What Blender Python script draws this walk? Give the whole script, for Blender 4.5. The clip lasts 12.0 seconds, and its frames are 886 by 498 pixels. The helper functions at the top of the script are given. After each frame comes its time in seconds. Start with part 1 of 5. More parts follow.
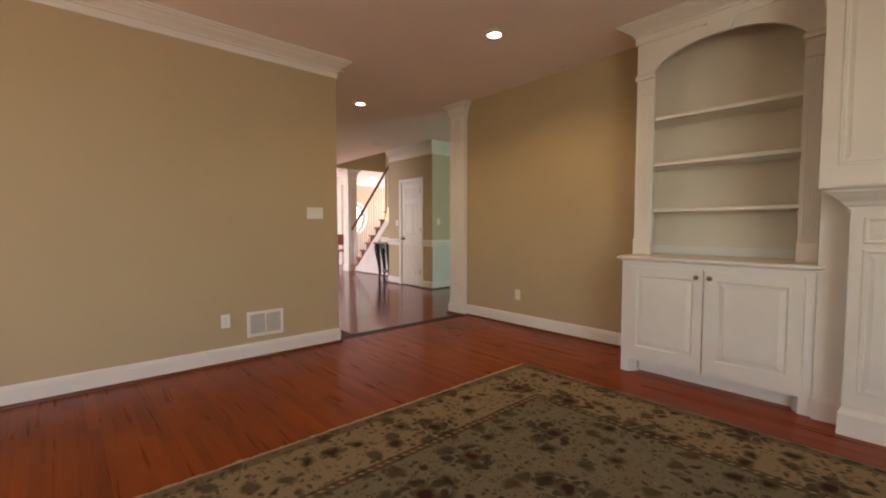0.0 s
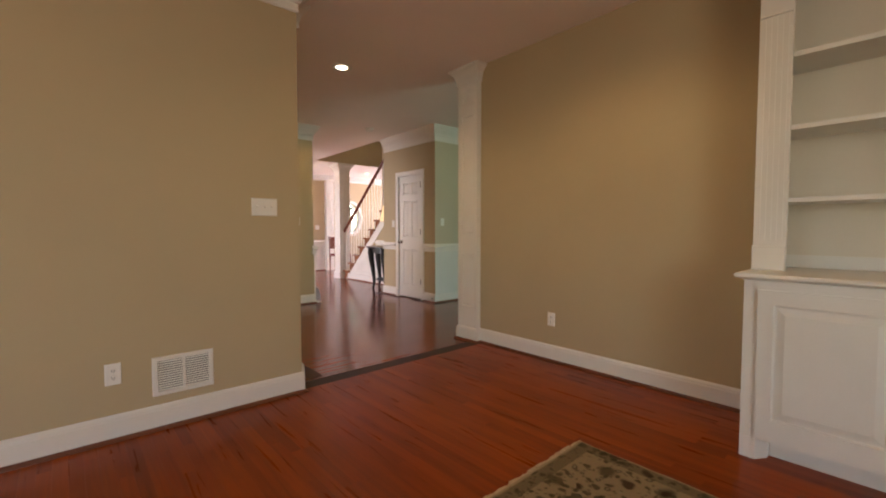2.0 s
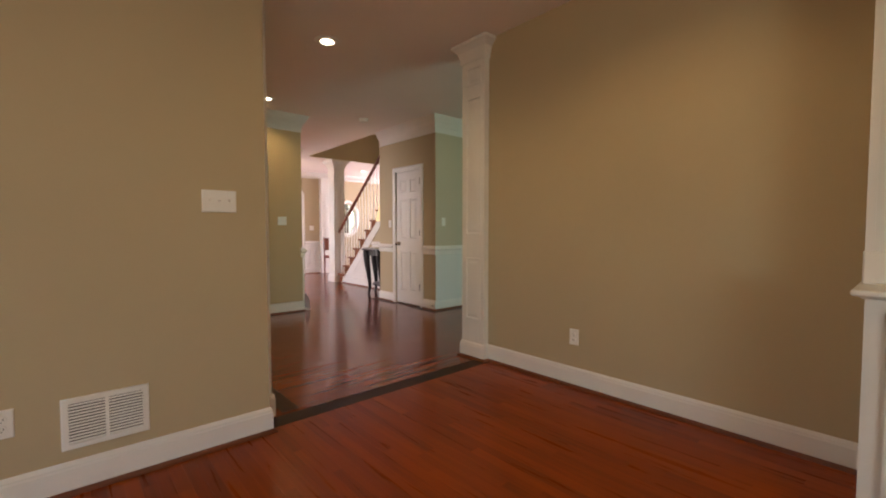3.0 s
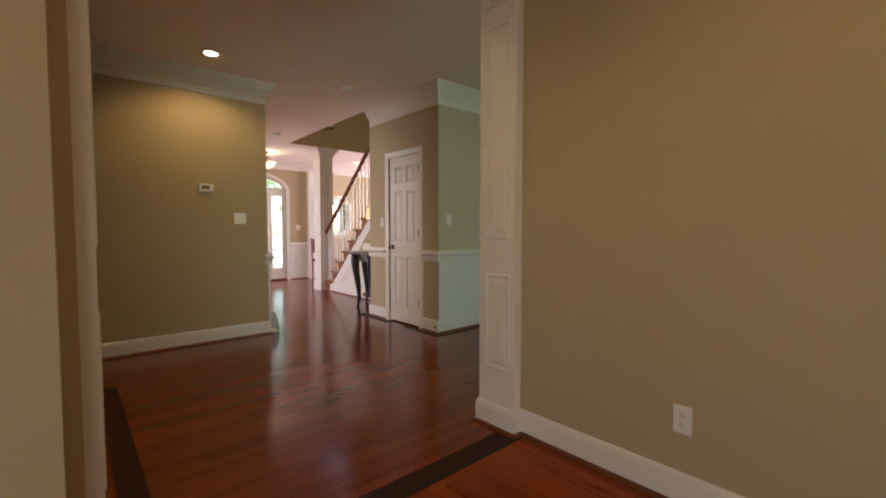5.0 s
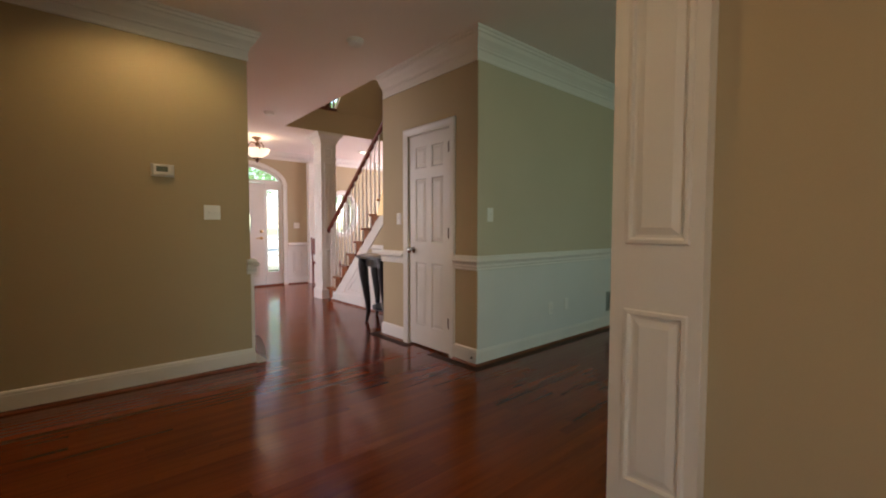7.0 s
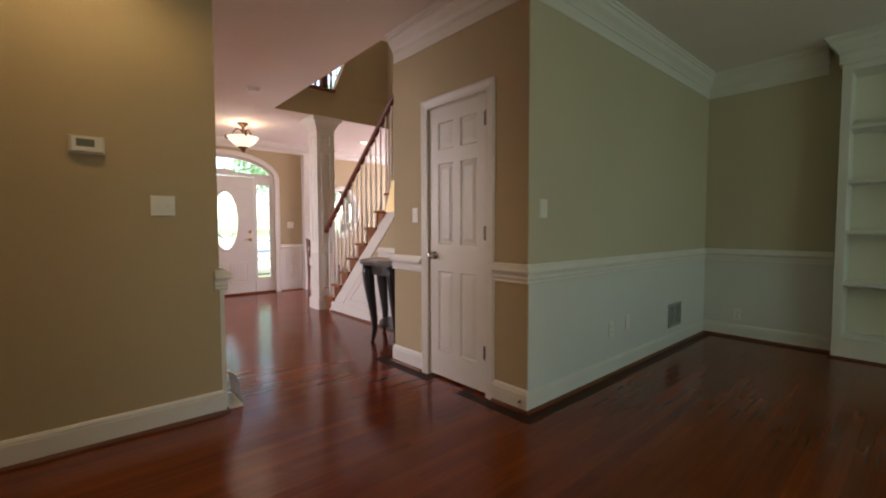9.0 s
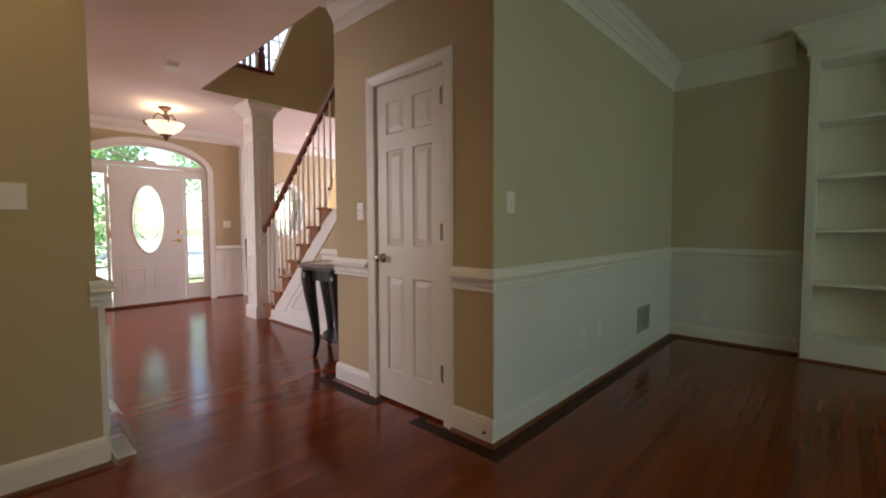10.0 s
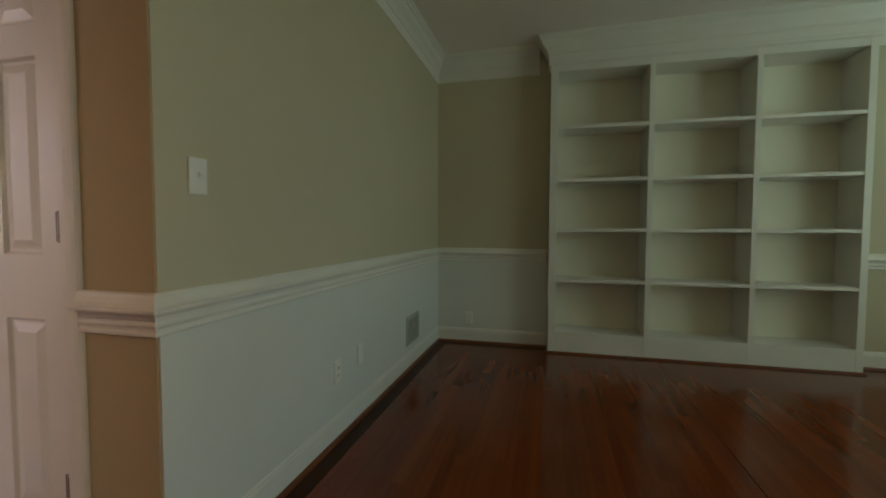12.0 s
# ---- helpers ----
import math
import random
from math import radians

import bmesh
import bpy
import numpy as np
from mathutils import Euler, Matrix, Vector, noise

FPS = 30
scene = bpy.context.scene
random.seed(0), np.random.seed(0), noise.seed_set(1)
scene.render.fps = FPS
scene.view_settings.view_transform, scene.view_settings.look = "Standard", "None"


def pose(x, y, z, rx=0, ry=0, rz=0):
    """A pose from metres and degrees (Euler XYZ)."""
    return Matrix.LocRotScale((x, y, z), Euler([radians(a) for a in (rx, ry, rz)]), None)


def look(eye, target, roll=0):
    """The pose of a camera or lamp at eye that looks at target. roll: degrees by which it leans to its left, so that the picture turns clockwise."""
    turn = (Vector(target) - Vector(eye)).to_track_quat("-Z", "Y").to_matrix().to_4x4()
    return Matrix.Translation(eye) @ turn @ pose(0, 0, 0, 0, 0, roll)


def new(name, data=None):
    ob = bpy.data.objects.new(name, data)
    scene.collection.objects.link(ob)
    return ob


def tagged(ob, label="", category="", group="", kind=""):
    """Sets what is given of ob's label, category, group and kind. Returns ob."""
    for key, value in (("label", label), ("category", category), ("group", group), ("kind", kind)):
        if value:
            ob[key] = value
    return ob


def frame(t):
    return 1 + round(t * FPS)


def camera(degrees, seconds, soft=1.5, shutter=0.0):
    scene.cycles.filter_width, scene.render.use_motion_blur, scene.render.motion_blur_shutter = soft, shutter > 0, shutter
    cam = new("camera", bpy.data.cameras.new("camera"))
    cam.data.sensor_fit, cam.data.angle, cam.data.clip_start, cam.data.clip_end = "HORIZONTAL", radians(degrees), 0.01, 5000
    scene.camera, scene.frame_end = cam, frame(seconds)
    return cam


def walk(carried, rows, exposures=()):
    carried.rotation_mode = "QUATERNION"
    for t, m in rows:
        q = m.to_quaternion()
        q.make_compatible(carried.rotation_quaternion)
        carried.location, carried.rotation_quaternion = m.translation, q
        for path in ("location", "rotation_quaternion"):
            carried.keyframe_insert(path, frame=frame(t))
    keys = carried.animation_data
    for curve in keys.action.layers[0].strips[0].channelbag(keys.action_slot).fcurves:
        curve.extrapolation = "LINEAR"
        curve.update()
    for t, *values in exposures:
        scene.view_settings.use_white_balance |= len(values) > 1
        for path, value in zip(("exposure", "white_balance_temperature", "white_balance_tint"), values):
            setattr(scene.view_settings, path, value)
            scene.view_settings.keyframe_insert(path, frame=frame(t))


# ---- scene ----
cam = camera(92.3, 12.0, soft=2.0)
PATH = [
    (0, (-0.115, -0.053, 1.161), (1.222, 1.432, 1.058), 0.0),
    (0.5, (0.096, 0.219, 1.146), (1.434, 1.702, 1.047), 0.0),
    (1, (0.304, 0.465, 1.141), (1.637, 1.953, 1.045), 0.0),
    (1.5, (0.505, 0.723, 1.155), (1.836, 2.212, 1.061), 0.0),
    (2, (0.721, 0.947, 1.146), (2.052, 2.437, 1.054), 0.0),
    (2.5, (0.918, 1.162, 1.152), (2.25, 2.652, 1.062), 0.0),
    (3, (1.107, 1.399, 1.144), (2.437, 2.89, 1.055), 0.0),
    (5, (1.975, 2.413, 1.156), (3.295, 3.912, 1.063), 0.0),
    (5.5, (2.15, 2.683, 1.155), (3.471, 4.182, 1.061), 0.1),
    (6, (2.284, 2.953, 1.15), (3.603, 4.454, 1.057), 0.2),
    (6.5, (2.39, 3.227, 1.161), (3.706, 4.73, 1.064), 0.2),
    (7, (2.511, 3.493, 1.147), (3.823, 5.0, 1.05), 0.1),
    (9, (2.939, 4.355, 1.14), (4.257, 5.856, 1.042), -0.1),
    (9.5, (3.105, 4.523, 1.142), (4.476, 5.976, 1.043), -0.1),
    (10, (3.275, 4.666, 1.13), (4.737, 6.028, 1.03), -0.2),
    (10.5, (3.458, 4.731, 1.111), (5.053, 5.934, 1.016), -0.2),
    (11, (3.684, 4.77, 1.124), (5.427, 5.747, 1.028), -0.1),
    (11.5, (3.866, 4.79, 1.121), (5.72, 5.536, 1.021), 0.0),
    (12, (4.066, 4.881, 1.102), (6.004, 5.365, 1.008), 0.2),
]
EXPOSURES = [(0.0, 2.5), (3.0, 2.3), (5.0, 2.08), (6.0, 1.97), (9.0, 1.85), (12.0, 1.82)]

walk(cam, [(t, look(eye, target, roll)) for t, eye, target, roll in PATH], EXPOSURES)

# ---- light ----
world = bpy.data.worlds.new("world")
scene.world = world
world.use_nodes = True
wn = world.node_tree.nodes
sky = wn.new("ShaderNodeTexSky")
sky.sky_type, sky.sun_disc = "NISHITA", False
sky.sun_elevation, sky.sun_rotation = radians(48), radians(66)
wn["Background"].inputs["Strength"].default_value = 0.15
world.node_tree.links.new(sky.outputs[0], wn["Background"].inputs["Color"])


def lamp(name, kind, m, energy, color, size=None, size_y=None, spot=None):
    d = bpy.data.lights.new(name, kind)
    d.energy, d.color = energy, color
    if kind == "AREA":
        d.shape, d.size, d.size_y = "RECTANGLE", size, size_y or size
    elif kind == "SUN":
        d.angle = size
    else:
        d.shadow_soft_size = size
    if kind == "SPOT":
        d.spot_size, d.spot_blend = radians(spot), 0.6
    ob = new(name, d)
    ob.matrix_world = m
    return ob


C = 2.76            # ceiling, at mid-house


def fall(y):
    """How far the ceiling stands off C: it drops a little towards the entrance."""
    return 0.075 - 0.016 * y


lamp("sun", "SUN", look((0, 0, 0), (0.62, 0.22, -0.75)), 5.0, (1.0, 0.95, 0.86), radians(0.5))
# added fill for unseen daylight, tilted up to lift the ceiling
lamp("family_fill_light", "AREA", look((-1.6, -3.36, 1.4), (-1.6, -1.0, 3.4)), 21, (1.0, 0.90, 0.77), 3.0, 1.9)
# added fill from an unseen opening, evens out the east wall
lamp("side_fill_light", "AREA", look((-3.18, 2.6, 1.5), (0, 2.6, 3.2)), 1.3, (1.0, 0.90, 0.76), 1.1, 1.8)
lamp("study_window_light", "AREA", look((5.7, 0.44, 1.5), (6.1, 3.2, 3.4)), 9.5, (0.70, 1.0, 0.84), 1.7, 1.8)
# added fill: its opening is out of view, it brightens the foyer
lamp("living_fill_light", "AREA", look((9.46, 10.9, 1.6), (7.4, 10.9, 0.6)), 42, (1.0, 0.87, 1.0), 1.8, 1.9)
# added fill through an unseen side room, brightens foyer and closet wall
lamp("dining_fill_light", "AREA", look((1.25, 10.2, 1.6), (3.3, 10.2, 0.5)), 28, (1.0, 0.87, 1.0), 2.2, 1.9)
# added fill at the blank west wall, apart from the landing window
lamp("landing_fill_light", "AREA", look((3.50, 10.4, 4.3), (8, 9.6, 3.9)), 14, (0.95, 0.92, 1.0), 1.6, 1.6)
CANS = [(2.69, 2.41), (2.84, 4.83), (2.98, 6.69)]
for cx, cy in CANS:
    lamp("can_bulb", "SPOT", look((cx, cy, C - 0.02 + fall(cy)), (cx, cy, 0)), 7.2, (1.0, 0.66, 0.32), 0.05, spot=150)
lamp("foyer_bulb", "POINT", pose(4.88, 10.95, 2.50), 2.2, (1.0, 0.72, 0.45), 0.06)


# ---- materials ----
def mat(name, color, rough=0.5, vary=0.06, scale=3.0, bump=0.0, bscale=60.0, metal=0.0, spec=0.5, coat=0.0, emit=None, estr=0.0, trans=0.0):
    m = bpy.data.materials.new(name)
    m.use_nodes = True
    nt = m.node_tree
    b = nt.nodes["Principled BSDF"]
    b.inputs["Roughness"].default_value, b.inputs["Metallic"].default_value = rough, metal
    b.inputs["Specular IOR Level"].default_value, b.inputs["Coat Weight"].default_value = spec, coat
    b.inputs["Transmission Weight"].default_value = trans
    tc = nt.nodes.new("ShaderNodeTexCoord")
    big, fine = nt.nodes.new("ShaderNodeTexNoise"), nt.nodes.new("ShaderNodeTexNoise")
    big.inputs["Scale"].default_value, big.inputs["Detail"].default_value = scale, 4
    fine.inputs["Scale"].default_value, fine.inputs["Detail"].default_value = bscale, 3
    add = nt.nodes.new("ShaderNodeMath")
    add.operation = "MULTIPLY_ADD"
    add.inputs[1].default_value = 0.3
    nt.links.new(tc.outputs["Object"], big.inputs["Vector"])
    nt.links.new(tc.outputs["Object"], fine.inputs["Vector"])
    nt.links.new(fine.outputs["Fac"], add.inputs[0])
    nt.links.new(big.outputs["Fac"], add.inputs[2])
    ramp = nt.nodes.new("ShaderNodeValToRGB")
    ramp.color_ramp.elements[0].position, ramp.color_ramp.elements[1].position = 0.4, 0.9
    ramp.color_ramp.elements[0].color = (*[c * (1 - vary) for c in color], 1)
    ramp.color_ramp.elements[1].color = (*[min(1, c * (1 + vary)) for c in color], 1)
    nt.links.new(add.outputs[0], ramp.inputs["Fac"])
    nt.links.new(ramp.outputs["Color"], b.inputs["Base Color"])
    if bump:
        bn = nt.nodes.new("ShaderNodeBump")
        bn.inputs["Strength"].default_value, bn.inputs["Distance"].default_value = bump, 0.002
        nt.links.new(fine.outputs["Fac"], bn.inputs["Height"])
        nt.links.new(bn.outputs["Normal"], b.inputs["Normal"])
    if emit:
        b.inputs["Emission Color"].default_value, b.inputs["Emission Strength"].default_value = (*emit, 1), estr
    return m


def wood(name, dark, light, axis, rough=0.25, wave=0.0, coat=0.0, scale=1.0, spec=0.5, cup=None):
    """Boards with grain along axis (0 x, 1 y, 2 z), each board in a shade of its own."""
    m = bpy.data.materials.new(name)
    m.use_nodes = True
    nt = m.node_tree
    b = nt.nodes["Principled BSDF"]
    geo, info = nt.nodes.new("ShaderNodeNewGeometry"), nt.nodes.new("ShaderNodeObjectInfo")
    rnd = nt.nodes.new("ShaderNodeMath")
    rnd.operation = "ADD"
    nt.links.new(geo.outputs["Random Per Island"], rnd.inputs[0])
    nt.links.new(info.outputs["Random"], rnd.inputs[1])
    frac = nt.nodes.new("ShaderNodeMath")
    frac.operation = "FRACT"
    nt.links.new(rnd.outputs[0], frac.inputs[0])
    shift = nt.nodes.new("ShaderNodeVectorMath")
    shift.operation = "MULTIPLY_ADD"
    stretch = [38.0 * scale] * 3
    stretch[axis] = 1.6 * scale
    shift.inputs[1].default_value = stretch
    nt.links.new(geo.outputs["Position"], shift.inputs[0])
    mul = nt.nodes.new("ShaderNodeVectorMath")
    mul.operation = "SCALE"
    mul.inputs[0].default_value = (17, 31, 47)
    nt.links.new(frac.outputs[0], mul.inputs["Scale"])
    nt.links.new(mul.outputs[0], shift.inputs[2])
    grain, blot = nt.nodes.new("ShaderNodeTexNoise"), nt.nodes.new("ShaderNodeTexNoise")
    grain.inputs["Scale"].default_value, grain.inputs["Detail"].default_value, grain.inputs["Distortion"].default_value = 1.0, 6, 0.6
    nt.links.new(shift.outputs[0], grain.inputs["Vector"])
    blot.inputs["Scale"].default_value = 1.4
    nt.links.new(geo.outputs["Position"], blot.inputs["Vector"])
    mixv = nt.nodes.new("ShaderNodeMath")
    mixv.operation = "MULTIPLY_ADD"
    mixv.inputs[1].default_value = 0.24
    nt.links.new(frac.outputs[0], mixv.inputs[0])
    half = nt.nodes.new("ShaderNodeMath")
    half.operation = "MULTIPLY"
    half.inputs[1].default_value = 0.5
    nt.links.new(grain.outputs["Fac"], half.inputs[0])
    nt.links.new(half.outputs[0], mixv.inputs[2])
    plus = nt.nodes.new("ShaderNodeMath")
    plus.operation = "MULTIPLY_ADD"
    plus.inputs[1].default_value = 0.3
    nt.links.new(blot.outputs["Fac"], plus.inputs[0])
    nt.links.new(mixv.outputs[0], plus.inputs[2])
    ramp = nt.nodes.new("ShaderNodeValToRGB")
    e = ramp.color_ramp.elements
    e[0].position, e[1].position = 0.28, 0.95
    e[0].color, e[1].color = (*dark, 1), (*light, 1)
    nt.links.new(plus.outputs[0], ramp.inputs["Fac"])
    nt.links.new(ramp.outputs["Color"], b.inputs["Base Color"])
    rr = nt.nodes.new("ShaderNodeMapRange")
    rr.inputs["To Min"].default_value, rr.inputs["To Max"].default_value = rough * 0.8, rough * 1.3
    nt.links.new(grain.outputs["Fac"], rr.inputs["Value"])
    nt.links.new(rr.outputs[0], b.inputs["Roughness"])
    b.inputs["Coat Weight"].default_value, b.inputs["Specular IOR Level"].default_value = coat, spec
    bn = nt.nodes.new("ShaderNodeBump")
    bn.inputs["Strength"].default_value, bn.inputs["Distance"].default_value = 0.04, 0.0006
    nt.links.new(grain.outputs["Fac"], bn.inputs["Height"])
    last = bn
    if wave:
        # cupped boards and a brushed varnish: long shallow undulations
        w = nt.nodes.new("ShaderNodeTexNoise")
        w.inputs["Scale"].default_value, w.inputs["Detail"].default_value = 1.0, 2
        st = nt.nodes.new("ShaderNodeVectorMath")
        st.operation = "MULTIPLY"
        ws = [11.0] * 3
        ws[axis] = 2.2
        st.inputs[1].default_value = ws
        nt.links.new(geo.outputs["Position"], st.inputs[0])
        nt.links.new(st.outputs[0], w.inputs["Vector"])
        b2 = nt.nodes.new("ShaderNodeBump")
        b2.inputs["Strength"].default_value, b2.inputs["Distance"].default_value = wave, 0.004
        nt.links.new(w.outputs["Fac"], b2.inputs["Height"])
        nt.links.new(bn.outputs["Normal"], b2.inputs["Normal"])
        last = b2
    if cup:
        # each strip is dished across its width, from the first strip's edge on, laid a hair off level and brushed unevenly
        start, deep = cup
        sep, join = nt.nodes.new("ShaderNodeSeparateXYZ"), nt.nodes.new("ShaderNodeCombineXYZ")
        nt.links.new(geo.outputs["Position"], sep.inputs[0])
        across = nt.nodes.new("ShaderNodeMapRange")
        across.clamp = False
        across.inputs["From Min"].default_value, across.inputs["From Max"].default_value = start, start + BW
        across.inputs["To Max"].default_value = 2 * math.pi
        nt.links.new(sep.outputs[1 - axis], across.inputs["Value"])

        def mad(a, k, c, op="MULTIPLY_ADD"):
            n = nt.nodes.new("ShaderNodeMath")
            n.operation = op
            nt.links.new(a, n.inputs[0])
            n.inputs[1].default_value = k
            if isinstance(c, float):
                n.inputs[2].default_value = c
            else:
                nt.links.new(c, n.inputs[2])
            return n.outputs[0]

        dish = mad(across.outputs[0], 0.0, 0.0, "SINE")
        lean = mad(frac.outputs[0], 0.7 * deep, -0.35 * deep)
        brushed = mad(w.outputs["Fac"], 2.4 * deep, -1.2 * deep)
        both = nt.nodes.new("ShaderNodeMath")
        nt.links.new(lean, both.inputs[0])
        nt.links.new(brushed, both.inputs[1])
        nt.links.new(mad(dish, deep, both.outputs[0]), join.inputs[1 - axis])
        lift, unit = nt.nodes.new("ShaderNodeVectorMath"), nt.nodes.new("ShaderNodeVectorMath")
        unit.operation = "NORMALIZE"
        nt.links.new(geo.outputs["Normal"], lift.inputs[0])
        nt.links.new(join.outputs[0], lift.inputs[1])
        nt.links.new(lift.outputs[0], unit.inputs[0])
        nt.links.new(unit.outputs[0], b.inputs["Normal"])
        return m
    nt.links.new(last.outputs["Normal"], b.inputs["Normal"])
    return m


M_WALL = mat("beige_paint", (0.48, 0.388, 0.236), 0.75, 0.035, 1.3, 0.25, 220)
M_CEIL = mat("ceiling_paint", (0.90, 0.83, 0.78), 0.85, 0.03, 1.1, 0.2, 160)
M_TRIM = mat("white_trim_paint", (0.77, 0.745, 0.68), 0.38, 0.03, 4.0, 0.08, 90)
M_WAINS = mat("white_wall_paint", (0.70, 0.70, 0.65), 0.5, 0.03, 2.0, 0.15, 200)
# the beige wall paint made paler, daylight in the study put into its colour
M_WALL_DAYLIT = mat("daylit_beige_paint", (0.55, 0.49, 0.35), 0.75, 0.035, 1.3, 0.25, 220)
M_PLASTIC = mat("white_plastic", (0.80, 0.78, 0.72), 0.3, 0.02, 8)
M_SLOT = mat("dark_slot", (0.02, 0.018, 0.015), 0.6, 0.1)
M_STEEL = mat("brushed_nickel", (0.62, 0.58, 0.52), 0.25, 0.06, 30, metal=1.0)
M_KNOB = mat("aged_nickel", (0.24, 0.21, 0.18), 0.3, 0.15, 30, metal=1.0)
M_BRASS = mat("brass", (0.72, 0.50, 0.20), 0.28, 0.06, 30, metal=1.0)
M_BRONZE = mat("oil_rubbed_bronze", (0.10, 0.055, 0.03), 0.4, 0.2, 20, metal=0.8)
M_BLACK = mat("black_lacquer", (0.012, 0.011, 0.012), 0.28, 0.2, 6, 0.05, 60)
M_BULB = mat("lit_bulb", (1, 0.9, 0.7), 0.5, 0.0, emit=(1.0, 0.86, 0.62), estr=1.6)
M_BOWL = mat("frosted_bowl", (0.95, 0.85, 0.7), 0.4, 0.0, emit=(1.0, 0.78, 0.52), estr=0.34)
M_SHADE = mat("lamp_shade", (0.85, 0.7, 0.45), 0.7, 0.05, emit=(1.0, 0.66, 0.28), estr=0.14)
BW = 0.057          # width of a floor strip
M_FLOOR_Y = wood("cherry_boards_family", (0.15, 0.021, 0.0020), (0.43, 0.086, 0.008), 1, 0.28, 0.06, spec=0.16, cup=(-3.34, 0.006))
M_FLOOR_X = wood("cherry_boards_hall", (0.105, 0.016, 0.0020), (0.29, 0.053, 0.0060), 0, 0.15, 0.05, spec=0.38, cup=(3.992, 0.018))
M_BORDER = wood("walnut_border", (0.026, 0.011, 0.006), (0.07, 0.027, 0.013), 0, 0.4, 0.05, spec=0.1)
M_SHOE = wood("cherry_shoe", (0.10, 0.028, 0.010), (0.24, 0.075, 0.026), 0, 0.35)
M_STAIR = wood("oak_tread", (0.17, 0.055, 0.020), (0.42, 0.16, 0.06), 0, 0.3)
M_RAIL = wood("cherry_rail", (0.11, 0.026, 0.012), (0.28, 0.075, 0.034), 1, 0.3)
M_GRASS = mat("lawn", (0.15, 0.19, 0.085), 0.9, 0.4, 1.5, 0.6, 40)
M_LEAF = mat("leaves", (0.10, 0.20, 0.06), 0.6, 0.5, 4)
_t = M_LEAF.node_tree
_tr, _mx = _t.nodes.new("ShaderNodeBsdfTranslucent"), _t.nodes.new("ShaderNodeMixShader")
_tr.inputs["Color"].default_value, _mx.inputs[0].default_value = (0.30, 0.52, 0.22, 1), 0.55
_t.links.new(_t.nodes["Principled BSDF"].outputs[0], _mx.inputs[1])
_t.links.new(_tr.outputs[0], _mx.inputs[2])
_t.links.new(_mx.outputs[0], _t.nodes["Material Output"].inputs["Surface"])
M_BARK = mat("bark", (0.10, 0.075, 0.055), 0.9, 0.3, 9, 0.8, 30)
M_PATH = mat("concrete_and_pale_sheet", (0.46, 0.45, 0.42), 0.85, 0.12, 3, 0.4, 60)


def glass(name):
    m = bpy.data.materials.new(name)
    m.use_nodes = True
    nt = m.node_tree
    out = nt.nodes["Material Output"]
    nt.nodes.remove(nt.nodes["Principled BSDF"])
    tr, gl, mix, fr = (nt.nodes.new("ShaderNode" + k) for k in ("BsdfTransparent", "BsdfGlossy", "MixShader", "Fresnel"))
    gl.inputs["Roughness"].default_value = 0.03
    fr.inputs["IOR"].default_value = 1.45
    nt.links.new(fr.outputs[0], mix.inputs[0])
    nt.links.new(tr.outputs[0], mix.inputs[1])
    nt.links.new(gl.outputs[0], mix.inputs[2])
    nt.links.new(mix.outputs[0], out.inputs["Surface"])
    return m


M_GLASS = glass("window_glass")


